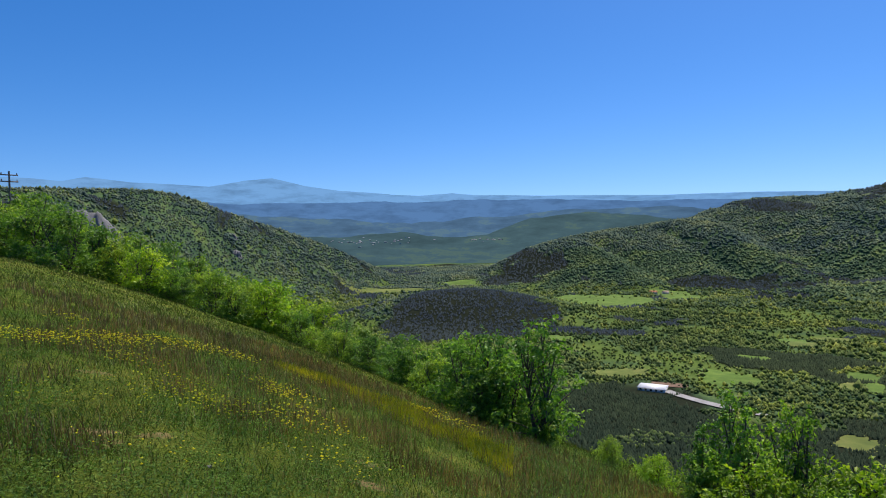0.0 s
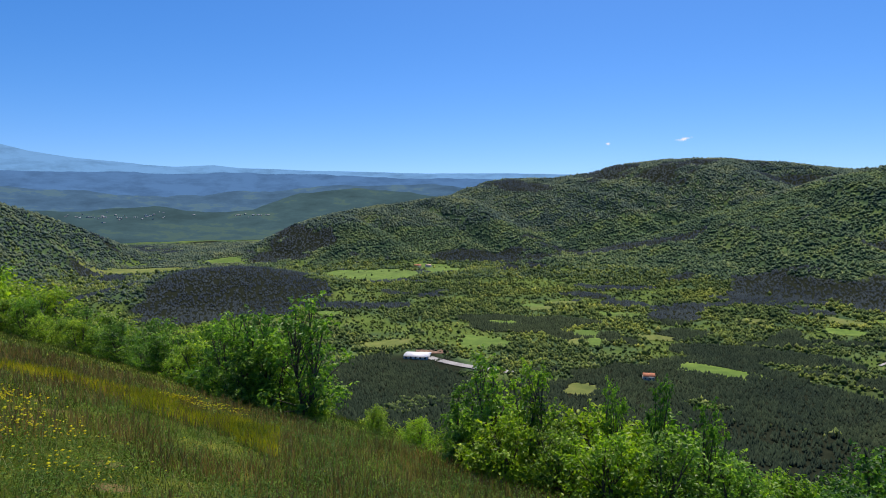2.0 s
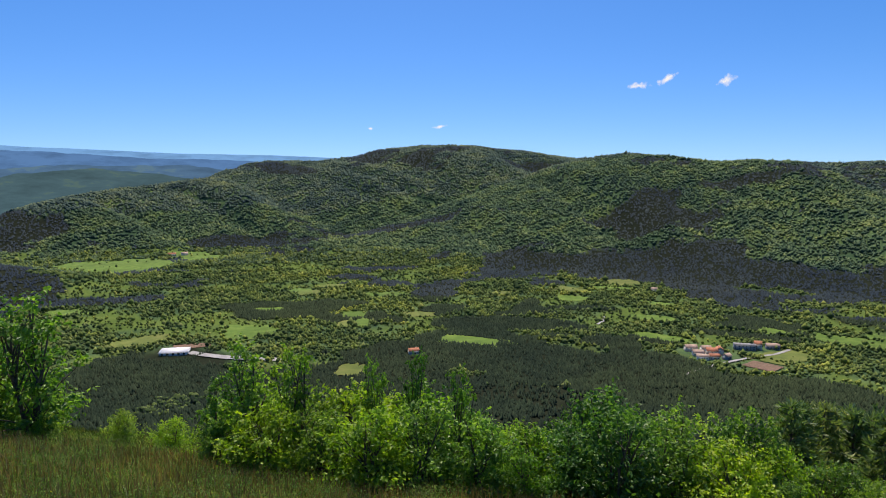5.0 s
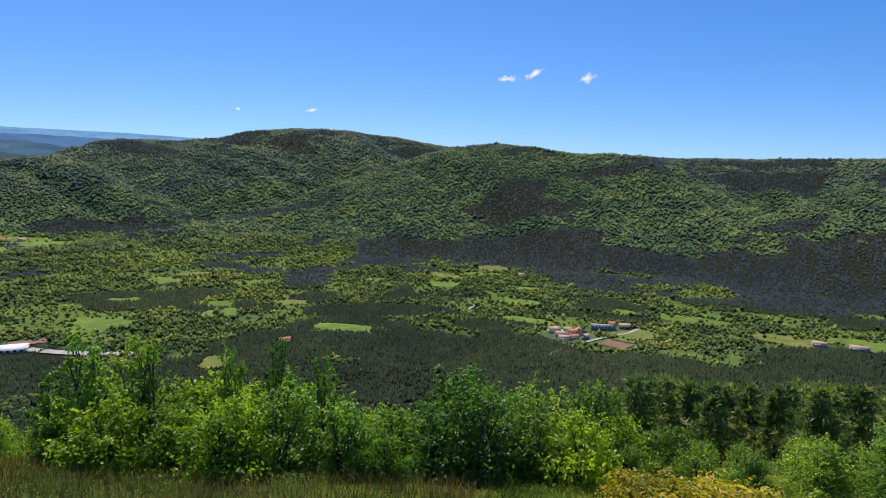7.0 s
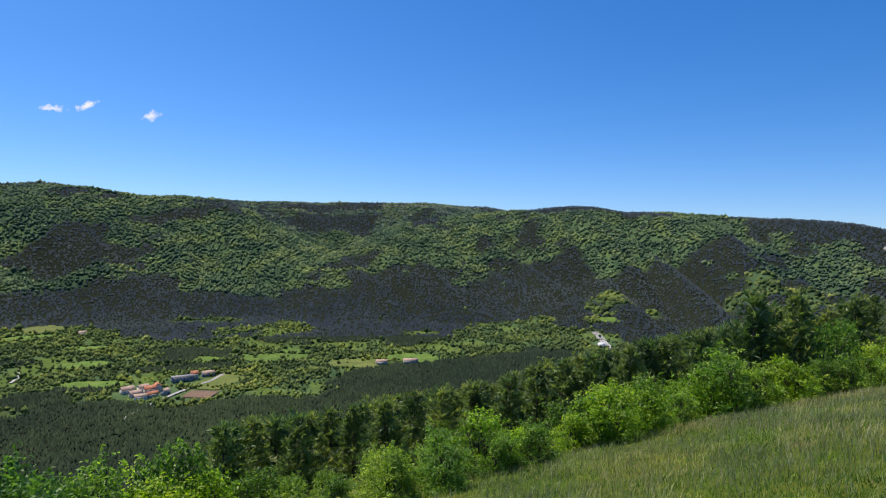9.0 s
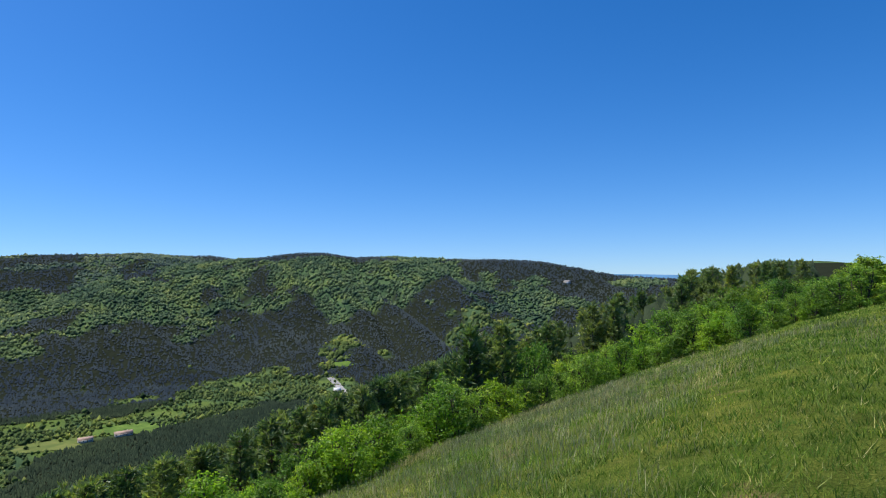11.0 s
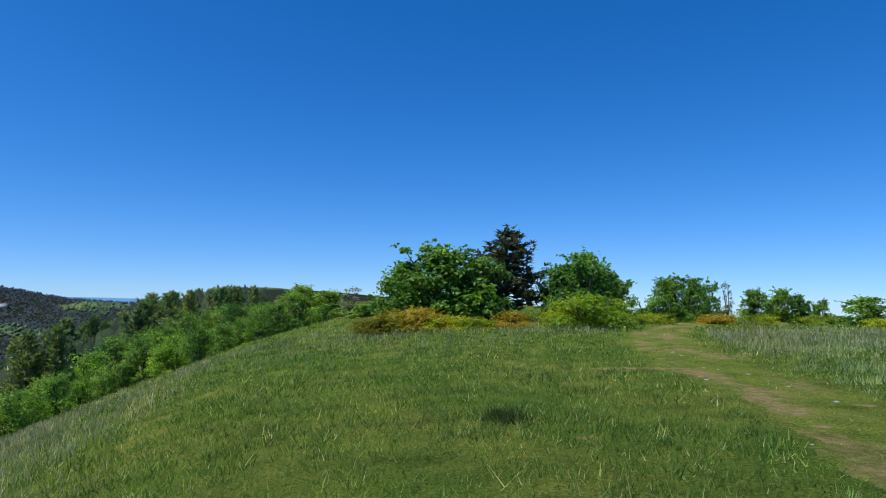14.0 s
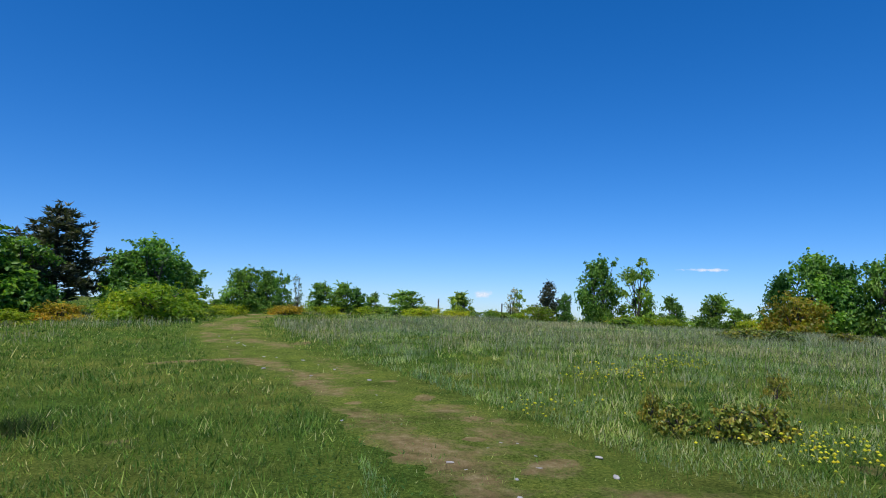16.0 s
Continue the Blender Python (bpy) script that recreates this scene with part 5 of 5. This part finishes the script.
# yellow flowers in drifts
fx, fy, fr = turf_points(30000, 2.4, 30, -44, 240, 1.2)
drift = fbm(fx, fy, 1.6, 95, 3) + 0.3 * fbm(fx, fy, 7.0, 96, 2)
band = np.exp(-((fy - 0.35 * fx - 9.2) / 1.1) ** 2) * (fx < -1.2) * (fx > -9)
side = (fx < -4) & (fy < -3)
keep = (downhill(fx, fy) < 11.5) & (track_distance(fx, fy) > 1.0) & (turf_rng.uniform(0, 1, len(fx)) < np.where(drift > 0.34, 0.012, 0.0015) * np.where(fy > 0, 1.0, np.where(side, 0.55, 0.12)) + 0.12 * band)
fx, fy = fx[keep], fy[keep]
# thick drifts on the slope
# clumps of flowers: place and how many heads
DRIFTS = ((-9.0, 11.2, 60), (-8.1, 11.0, 90), (-7.3, 11.3, 90), (-7.1, 12.6, 80), (-6.9, 13.4, 70), (-7.0, 15.4, 60), (-6.8, 16.6, 40), (-9.6, 15.7, 22), (-5.6, 10.8, 34), (-3.8, 8.2, 36), (-3.0, 11.6, 44), (-3.1, 8.1, 30), (-1.8, 8.6, 26), (-2.8, 8.6, 34), (-0.9, 6.8, 14), (-1.5, 6.9, 20), (-6.0, 17.5, 40), (-2.3, 9.4, 30), (-3.9, 9.2, 30), (-0.6, 16.5, 50), (0.2, 15.2, 50), (-4.6, 7.0, 12), (-2.7, 5.6, 12), (-3.6, 12.4, 40),
          (-5.1, -8.9, 16), (-5.4, -8.4, 14), (-7.5, -9.8, 50), (-4.6, -4.9, 30), (-4.5, -4.5, 24), (-3.2, -6.9, 16))
ca, cr, heads = np.array(DRIFTS).T
heads = (heads * 2.4).astype(int)
wx = np.repeat(ca, heads) + turf_rng.normal(0, 0.36, heads.sum())
wy = np.repeat(cr, heads) + turf_rng.normal(0, 0.2, heads.sum())
wk = downhill(wx, wy) < 13
fx, fy = np.concatenate([fx, wx[wk]]), np.concatenate([fy, wy[wk]])
OCT_V = np.array([(1, 0, 0), (0, 1, 0), (-1, 0, 0), (0, -1, 0), (0, 0, 0.6), (0, 0, -0.5)])
OCT_F = np.array([(0, 1, 4), (1, 2, 4), (2, 3, 4), (3, 0, 4), (1, 0, 5), (2, 1, 5), (3, 2, 5), (0, 3, 5)])
n = len(fx)
w = turf_rng.uniform(0.007, 0.017, n)[:, None, None] * (1 + 0.05 * np.hypot(fx, fy))[:, None, None]
v = OCT_V[None] * w + np.stack([fx, fy, height(fx, fy) + turf_rng.uniform(0.1, 0.3, n)], -1)[:, None]
f = (OCT_F[None] + (np.arange(n) * 6)[:, None, None]).reshape(-1, 3)
tagged(mesh_object("yellow_flowers", v.reshape(-1, 3), f, PETAL), "drifts of small yellow meadow flowers", "flowers", kind="stuff")
# coarse dark tuft and low brownish shrubs standing in the turf
for k, (x, y, w, h) in enumerate(((1.8, -7.8, 0.34, 0.17),)):
    px, py = x + turf_rng.normal(0, w * 0.4, 500), y + turf_rng.normal(0, w * 0.4, 500)
    ob = blades("grass_tuft", px, py, turf_rng.uniform(0.5, 1.2, 500) * h, np.full(500, 0.012), GRASS_SLOPE, "coarse dark green tuft of grass", 0.9)
    tagged(ob, kind="stuff")
THORN = foliage("thorn_leaf", ((0.0, (0.10, 0.14, 0.02)), (0.5, (0.22, 0.24, 0.03)), (0.8, (0.34, 0.25, 0.04)), (1.0, (0.28, 0.33, 0.05))), glow=0.3)
thorn = broadleaf("low_thorn_shrub", 97, 0.45, 0.9, THORN, 700, 0.07, stems=6, clumps=22, clear=0.1, label="low sprawling thorn shrub with bronze leaves", category="shrub")
for k, (az, r, w) in enumerate(((215.2, 7.4, 0.6), (218.9, 7.3, 0.72), (221.6, 7.5, 0.6), (213.6, 7.8, 0.4), (223.6, 10.0, 0.4), (224, 24, 2.2), (226.5, 23.5, 1.6), (231, 25, 1.6))):
    x, y = polar(az, r)
    m = pose(x, y, height1(x, y) - 0.03, 0, 0, 77 * k) @ Matrix.Diagonal((w, w, 0.85 if r < 11 else 1.0, 1))
    if k:
        copy_thing(thorn, m)["group"] = "low thorn shrubs in the meadow"
tx0, ty0 = polar(215.2, 7.4)
thorn.matrix_basis = pose(tx0, ty0, height1(tx0, ty0) - 0.03) @ Matrix.Diagonal((0.6, 0.6, 0.8, 1))
thorn["group"] = "low thorn shrubs in the meadow"

# ---- valley floor: fields, roads, houses ----
CROP = plain("crop_green", ((0.3, (0.068, 0.128, 0.016)), (0.5, (0.100, 0.174, 0.023)), (0.7, (0.150, 0.221, 0.036))), 0.06, 0.95, 0.1)
HAY = plain("hay_meadow", ((0.3, (0.085, 0.122, 0.023)), (0.5, (0.130, 0.164, 0.032)), (0.7, (0.185, 0.197, 0.050))), 0.05, 0.95, 0.1)
PLOUGH = plain("ploughed_earth", ((0.3, (0.13, 0.08, 0.05)), (0.7, (0.24, 0.16, 0.11))), 0.5, 0.95, 0.1)
ASPHALT = plain("pale_asphalt", ((0.3, (0.25, 0.24, 0.23)), (0.7, (0.4, 0.39, 0.37))), 0.4, 0.9, 0.02)
PLASTER = plain("plaster", ((0.3, (0.55, 0.5, 0.43)), (0.7, (0.72, 0.68, 0.6))), 0.8, 0.9, 0.02)
GREY_PLASTER = plain("grey_plaster", ((0.3, (0.22, 0.24, 0.27)), (0.7, (0.34, 0.36, 0.38))), 0.8, 0.9, 0.02)
TILE = plain("clay_tile", ((0.3, (0.4, 0.14, 0.075)), (0.7, (0.58, 0.25, 0.14))), 1.2, 0.85, 0.03)
OLD_TILE = plain("weathered_tile", ((0.3, (0.36, 0.24, 0.18)), (0.7, (0.55, 0.4, 0.31))), 1.2, 0.9, 0.03)
WHITE_SHEET = plain("white_roof_sheet", ((0.3, (0.74, 0.74, 0.74)), (0.7, (0.85, 0.85, 0.86))), 0.5, 0.5, 0.01)
DARK_GLASS = plain("dark_window", ((0.3, (0.03, 0.035, 0.04)), (0.7, (0.05, 0.055, 0.06))), 2.0, 0.2, 0.001)
WOODEN = plain("brown_wood", ((0.3, (0.12, 0.07, 0.04)), (0.7, (0.2, 0.12, 0.07))), 3.0, 0.8, 0.01)


def field(az, r, w, d, turn, mat, label, furrows=0):
    """A field laid on the valley floor, with a softly uneven border."""
    cx, cy = polar(az, r)
    a = radians(az + turn)
    n, m = (17, 17) if not furrows else (9, furrows * 2 + 1)
    u, v = np.meshgrid(np.linspace(-1, 1, n), np.linspace(-1, 1, m), indexing="ij")
    if not furrows:
        # corners rounded off unevenly, as hedges and woods eat into them
        u, v = u * np.sqrt(1 - 0.12 * v * v) + 0.25 * math.sin(az * 7) * v, v * np.sqrt(1 - 0.12 * u * u)
        edge = np.maximum(np.abs(u), np.abs(v))
        ragged = 1 + 0.5 * edge * fbm(u * 1.6 + r * 0.37, v * 1.6 + az, 1.0, 7, 4)
        u, v = u * ragged, v * ragged
    u, v = u * w / 2, v * d / 2
    x, y = cx + u * math.cos(a) + v * math.sin(a), cy - u * math.sin(a) + v * math.cos(a)
    z = height(x, y) + 0.9
    if furrows:
        z = z + 0.5 * (np.arange(m) % 2)[None, :]
    i, j = np.meshgrid(np.arange(n - 1), np.arange(m - 1), indexing="ij")
    f = np.stack([i * m + j, (i + 1) * m + j, (i + 1) * m + j + 1, i * m + j + 1], -1).reshape(-1, 4)
    return tagged(mesh_object("field", np.stack([x, y, z], -1).reshape(-1, 3), f, mat, smooth=not furrows), label, "field", "fields on the valley floor", "structure")


for k, row in enumerate(FIELDS):
    field(*row, CROP if k % 3 else HAY, "bright green crop field between hedges" if k % 3 else "yellow green hay meadow between hedges")
field(70.3, 808, 36, 30, 25, PLOUGH, "brown ploughed field in even rows", 9)
field(19.9, 862, 46, 20, 0, PLOUGH, "dark ploughed strip beside a white shed", 5)
field(107.6, 1440, 70, 60, 0, HAY, "pale yellow green clearing among woods")


def ribbon(name, points, width, mat, label):
    p = np.array([polar(a, r) for a, r in points])
    k = np.linspace(0, 1, len(p))
    fine = np.linspace(0, 1, 12 * len(p))
    x, y = np.interp(fine, k, p[:, 0]), np.interp(fine, k, p[:, 1])
    for _ in range(10):
        x[1:-1], y[1:-1] = (x[:-2] + 2 * x[1:-1] + x[2:]) / 4, (y[:-2] + 2 * y[1:-1] + y[2:]) / 4
    dx, dy = np.gradient(x), np.gradient(y)
    ln = np.hypot(dx, dy) + 1e-9
    nx, ny = -dy / ln * width / 2, dx / ln * width / 2
    X, Y = np.stack([x - nx, x + nx], 1), np.stack([y - ny, y + ny], 1)
    Z = height(X, Y) + 1.3
    n = len(x)
    i = np.arange(n - 1)
    f = np.stack([2 * i, 2 * i + 1, 2 * i + 3, 2 * i + 2], -1)
    return tagged(mesh_object(name, np.stack([X, Y, Z], -1).reshape(-1, 3), f, mat, smooth=True), label, "road", kind="structure")


ribbon("road", ((64.3, 735), (65.2, 757), (66.3, 782), (68.2, 820), (69.8, 850), (71.2, 873), (72.6, 924), (74.5, 950)), 5, ASPHALT, "pale narrow road through the hamlet")
ribbon("road", ((19.6, 832), (20.8, 814), (22.3, 796), (24.3, 779), (27.5, 765)), 13, ASPHALT, "pale paved yard and road beside the shed")
ribbon("road", ((107.2, 1120), (106.7, 1150), (106.3, 1190), (105.6, 1230)), 13, ASPHALT, "short pale stretch of road among pines")
ribbon("road", ((56.6, 960), (57.2, 990), (57.1, 1020)), 4, ASPHALT, "pale farm track between trees")


def box(w, d, h, x=0, y=0, z=0):
    v = [(x + sx * w / 2, y + sy * d / 2, z + sz * h) for sz in (0, 1) for sx, sy in ((-1, -1), (1, -1), (1, 1), (-1, 1))]
    f = [(3, 2, 1, 0), (4, 5, 6, 7), (0, 1, 5, 4), (1, 2, 6, 5), (2, 3, 7, 6), (3, 0, 4, 7)]
    return np.array(v, float), np.array(f)


def gable(w, d, h, z, over=0.5, thick=0.3):
    """A pitched roof slab with overhang, ridge along its length."""
    a, b = w / 2 + over, d / 2 + over
    drop = h * over / (d / 2)
    low, top = [(-a, -b, z - drop), (a, -b, z - drop), (a, 0, z + h), (-a, 0, z + h), (a, b, z - drop), (-a, b, z - drop)], thick
    v = low + [(p[0], p[1], p[2] + top) for p in low]
    f = [(6, 7, 8, 9), (9, 8, 10, 11), (1, 0, 3, 2), (2, 3, 5, 4), (0, 1, 7, 6), (4, 5, 11, 10), (0, 6, 9, 3), (3, 9, 11, 5), (1, 2, 8, 7), (2, 4, 10, 8)]
    return np.array(v, float), np.array(f)


def house(az, r, w, d, h, turn, wall, roof, label, floors=1, pitch=0.36, name="house"):
    root = new(name)
    v, f = box(w, d, h + 3, z=-3)
    part("wall", v, f, wall, root)
    gh = d / 2 * pitch * 2
    tri = np.array([(sx * (w / 2 - 0.15 * k), y, z) for sx in (-1, 1) for k in (0, 1) for y, z in ((-d / 2, h), (d / 2, h), (0, h + gh))])
    part("gable", tri, np.array([(0, 1, 2), (5, 4, 3), (6, 8, 7), (9, 10, 11)]), wall, root)
    v, f = gable(w, d, gh, h + 0.02)
    part("roof", v, f, roof, root)
    n = max(2, int(w / 4))
    for level in range(floors):
        for k in range(n):
            for side in (-1, 1):
                v, f = box(1.1, 0.14, 1.3, (k + 0.5) / n * w - w / 2, side * (d / 2 + 0.05), 1.0 + level * 2.9)
                part("window", v, f, DARK_GLASS, root)
    v, f = box(1.1, 0.16, 2.05, w * 0.12, -d / 2 - 0.06, 0)
    part("door", v, f, WOODEN, root)
    v, f = box(0.7, 0.7, 1.6, w * 0.22, d * 0.12, h + gh * 0.7)
    part("chimney", v, f, wall, root)
    x, y = polar(az, r)
    root.matrix_basis = pose(x, y, height1(x, y) + 0.6, 0, 0, turn - az)
    return tagged(root, label, "house", "houses in the valley")


for az, r, w, d, h, turn, wall, roof, floors in (
        (64.6, 848, 15, 9, 4.5, 20, PLASTER, OLD_TILE, 1), (65.2, 828, 13, 8, 4, 15, PLASTER, OLD_TILE, 1), (65.8, 846, 12, 8, 6, 25, PLASTER, OLD_TILE, 2), (66.3, 836, 13, 9, 6, 10, PLASTER, TILE, 2),
        (66.9, 846, 11, 9, 6, 100, PLASTER, TILE, 2), (66.5, 818, 12, 7, 4, 15, PLASTER, TILE, 1), (67.5, 826, 10, 7, 4, 60, GREY_PLASTER, OLD_TILE, 1), (65.6, 812, 14, 7, 3.6, 5, WHITE_SHEET, OLD_TILE, 1)):
    house(az, r, w, d, h, turn, wall, roof, "stone house with a clay tile roof in the hamlet", floors)
house(68.8, 884, 26, 9, 6.5, 8, GREY_PLASTER, ASPHALT, "long grey two storey building with a flat looking roof", 2, 0.1)
house(69.8, 892, 9, 9, 7.5, 8, PLASTER, TILE, "narrow house with a reddish roof beside the long building", 2)
house(70.9, 904, 16, 8, 4, 12, GREY_PLASTER, OLD_TILE, "grey farm shed with a low roof", 1)
house(86.1, 940, 17, 7, 3.6, 5, PLASTER, OLD_TILE, "low pale farmhouse at a meadow edge", 1)
house(88.8, 950, 22, 7, 3.4, 8, PLASTER, OLD_TILE, "long low pale farm building at a meadow edge", 1)
house(39.6, 768, 13, 8, 4.2, 10, PLASTER, TILE, "small house with an orange roof among trees", 1)
house(61.4, 1290, 12, 8, 4.5, 0, PLASTER, OLD_TILE, "small grey house on a terraced slope", 1)
house(18.6, 1980, 22, 10, 6, 0, PLASTER, TILE, "far house on the valley side", 2)
house(19.6, 1990, 18, 10, 6, 20, PLASTER, OLD_TILE, "far house on the valley side", 2)
house(127.3, 1795, 17, 9, 6, 20, PLASTER, ASPHALT, "white house high on the wooded ridge", 2)
house(106.2, 1140, 12, 8, 4, 20, PLASTER, WHITE_SHEET, "small pale roofed building beside the road", 1)
# white shed with a broad low roof
shed = new("shed")
v, f = box(33, 24, 6, z=-3)
part("wall", v, f, WHITE_SHEET, shed)
v, f = gable(33, 24, 1.2, 3.02, 0.8, 0.3)
part("roof", v, f, WHITE_SHEET, shed, "white sheet metal roof")
for k in range(5):
    v, f = box(2.6, 0.2, 2.4, -13 + 6.5 * k, -12.1, 0)
    part("gate", v, f, DARK_GLASS, shed)
x, y = polar(18.5, 838)
shed.matrix_basis = pose(x, y, height1(x, y) + 0.6, 0, 0, -18.3 - 12)
tagged(shed, "long shed with a bright white metal roof", "shed")

# a far town, a scatter of pale houses, haze mixed into their plaster colour
town_rng = np.random.default_rng(77)
HAZY = plain("haze_tinted_plaster", ((0.3, (0.2, 0.22, 0.25)), (0.7, (0.36, 0.38, 0.41))), 0.1, 0.95, 0.02)
pieces = []
for k in range(46):
    az = town_rng.normal((-6.6, -4.2, -8.5, 4.0)[k % 4], 0.9)
    z = 1.6 - 3790 * math.tan(radians(town_rng.normal(1.3, 0.18)))
    x, y = polar(az, 3790 + town_rng.uniform(-12, 12))
    w, d, h = town_rng.gamma(2, 4) + 3, town_rng.uniform(6, 10), town_rng.uniform(2.5, 5)
    for v, f in (box(w, d, h, x, y, z), (gable(w, d, 2, h)[0] + (x, y, z), gable(w, d, 2, h)[1])):
        pieces.append((v, f))
v, f = join(pieces)
tagged(mesh_object("far_town", v, f, HAZY), "scattered pale houses of a distant town", "houses", kind="stuff")

# ---- rock outcrops, poles, clouds ----
CLIFF = plain("grey_limestone", ((0.25, (0.075, 0.075, 0.075)), (0.5, (0.173, 0.173, 0.173)), (0.75, (0.315, 0.307, 0.300))), 0.5, 0.95, 0.4, 8.0, (1, 1, 0.35))


def crag(crest, r, drop, deep, seed, label):
    """A rock face along its crest: ledges, cracks and leaning blocks, with a top that runs back into the slope."""
    a, e = np.array(crest).T
    n, m = 46, 22
    az, k = np.linspace(a[0], a[-1], n), np.linspace(0, 1, m)
    A, K = np.meshgrid(az, k, indexing="ij")
    along = (A - a[0]) * radians(1) * r
    top = 1.6 + r * np.tan(radians(1) * np.interp(az, a, e)) + 0.05 * drop * np.round(3 * fbm(along[:, 0], along[:, 0] * 0, drop * 0.35, seed, 3))
    down = np.clip(K * 1.25 - 0.25, 0, 1)
    blocks = np.round(2.5 * fbm(along + K * drop * 0.5, K * drop, drop * 0.3, seed + 1, 2)) / 2.5 + 0.6 * fbm(along, K * drop, drop * 0.12, seed + 2, 3)
    R = r - deep * down ** 0.7 + deep * 1.6 * np.clip(0.25 - K, 0, 1) * 4 - deep * 0.35 * blocks
    x, y = R * np.sin(np.radians(A)), R * np.cos(np.radians(A))
    z = top[:, None] - drop * down + 0.04 * drop * np.clip(0.25 - K, 0, 1)
    i, j = np.meshgrid(np.arange(n - 1), np.arange(m - 1), indexing="ij")
    f = np.stack([i * m + j, i * m + j + 1, (i + 1) * m + j + 1, (i + 1) * m + j], -1).reshape(-1, 4)
    return tagged(mesh_object("rock_outcrop", np.stack([x, y, z], -1).reshape(-1, 3), f, CLIFF), label, "rock")


crag(((-31.4, 1.9), (-30.9, 2.15), (-29.2, 2.05), (-28.4, 1.4), (-27.8, 0.5), (-27.2, -0.6)), 150, 9, 3.0, 5, "grey weathered limestone crag on the slope")
crag(((-19.7, -0.5), (-19.3, -0.2), (-18.6, -0.25), (-18.2, -0.9)), 1850, 26, 12, 25, "grey limestone cliff on the wooded hillside")
crag(((-19.2, -2.2), (-18.9, -1.6), (-18.3, -1.7), (-18.0, -2.4)), 1765, 34, 12, 35, "grey limestone cliff on the wooded hillside")


STEEL = plain("weathered_pole", ((0.3, (0.08, 0.075, 0.07)), (0.7, (0.16, 0.15, 0.14))), 6.0, 0.7, 0.01)


def utility_pole(az, r, tall, arms, label):
    root = new("utility_pole")
    v, f = tube([(0, 0, -0.5), (0, 0, tall)], [0.14, 0.09], 8)
    part("post", v, f, STEEL, root, smooth=True)
    for k in range(arms):
        v, f = box(1.7, 0.12, 0.12, z=tall - 0.45 - 0.7 * k)
        arm = part("crossarm", v, f, STEEL, root)
        for sx in (-0.75, 0.75):
            v, f = tube([(sx, 0, tall - 0.34 - 0.7 * k), (sx, 0, tall - 0.14 - 0.7 * k)], [0.06, 0.04], 6)
            part("insulator", v, f, STEEL, arm)
    x, y = polar(az, r)
    root.matrix_basis = pose(x, y, height1(x, y) - 0.05, 0, 0, -az + 25)
    return tagged(root, label, "pole", "utility poles")


utility_pole(-34.9, 80, 1.6 + 80 * math.tan(radians(4.9)) - height1(*polar(-34.9, 80)), 2, "dark utility pole with crossarms behind shrubs")
utility_pole(199.2, 75, 1.4 + 75 * math.tan(radians(-1.0)) - height1(*polar(199.2, 75)), 0, "thin grey utility pole beyond the meadow")
utility_pole(205.0, 85, 1.4 + 85 * math.tan(radians(-1.3)) - height1(*polar(205.0, 85)), 0, "thin grey utility pole beyond the meadow")

# clouds: thin sheets fraying towards the rim, their sunlit white put in as emission
VAPOUR, vt, vb = material("self_lit_vapour", 1.0)
dense = vt.nodes.new("ShaderNodeAttribute")
dense.attribute_name = "dense"
vfac = mix(vt, 0.5, noise_fac(vt, 0.022, 6, 0.65), dense.outputs["Color"], "ADD")
glow = vt.nodes.new("ShaderNodeEmission")
glow.inputs["Color"].default_value, glow.inputs["Strength"].default_value = (0.9, 0.94, 1.0, 1), 0.8
clear = vt.nodes.new("ShaderNodeBsdfTransparent")
veil = vt.nodes.new("ShaderNodeMixShader")
vt.links.new(ramp(vt, vfac, ((0.6, (0, 0, 0)), (0.95, (1, 1, 1)))), veil.inputs["Fac"])
vt.links.new(clear.outputs["BSDF"], veil.inputs[1])
vt.links.new(glow.outputs["Emission"], veil.inputs[2])
vt.links.new(veil.outputs["Shader"], vt.nodes["Material Output"].inputs["Surface"])


def cloud(az, el, r, w, h, tilt, seed):
    """A small fair-weather cloud, billowing at its upper edge."""
    a = np.linspace(0, 2 * np.pi, 49)[:-1]
    rim = 1 + 0.3 * fbm(np.cos(a) * 2 + seed * 9, np.sin(a) * 2, 1.0, seed, 3)
    vs, fs, ds = [], [], []
    for k in np.linspace(0.01, 1, 8):
        u, v = np.cos(a) * rim * w * 0.62 * k, np.sin(a) * rim * h * 0.62 * k
        vs.append(np.stack([u, 10 * fbm(u, v, 40, seed), v + math.tan(radians(tilt)) * u], -1))
        ds.append(np.full(48, 1 - k))
    for k in range(7):
        fs += [(k * 48 + q, k * 48 + (q + 1) % 48, (k + 1) * 48 + (q + 1) % 48, (k + 1) * 48 + q) for q in range(48)]
    ob = mesh_object("cloud", np.concatenate(vs), np.array(fs), VAPOUR, smooth=True)
    layer = ob.data.attributes.new("dense", "FLOAT", "POINT")
    layer.data.foreach_set("value", np.concatenate(ds).astype(np.float32))
    x, y = polar(az, r)
    ob.matrix_basis = pose(x, y, r * math.tan(radians(el)), 0, 0, -az)
    return tagged(ob, "small white fair weather cloud in blue sky", "cloud", "small clouds", "structure")


for row in ((59.5, 8.3, 4700, 150, 45, 4, 1), (61.8, 8.75, 4700, 140, 50, 22, 2), (66.4, 8.35, 4700, 130, 70, 18, 3), (42.0, 5.05, 4700, 110, 24, 8, 4), (35.8, 4.85, 4700, 36, 22, 0, 5), (203.4, -0.55, 4700, 150, 60, 8, 6), (223, 2.1, 4700, 330, 26, 0, 7)):
    cloud(*row)
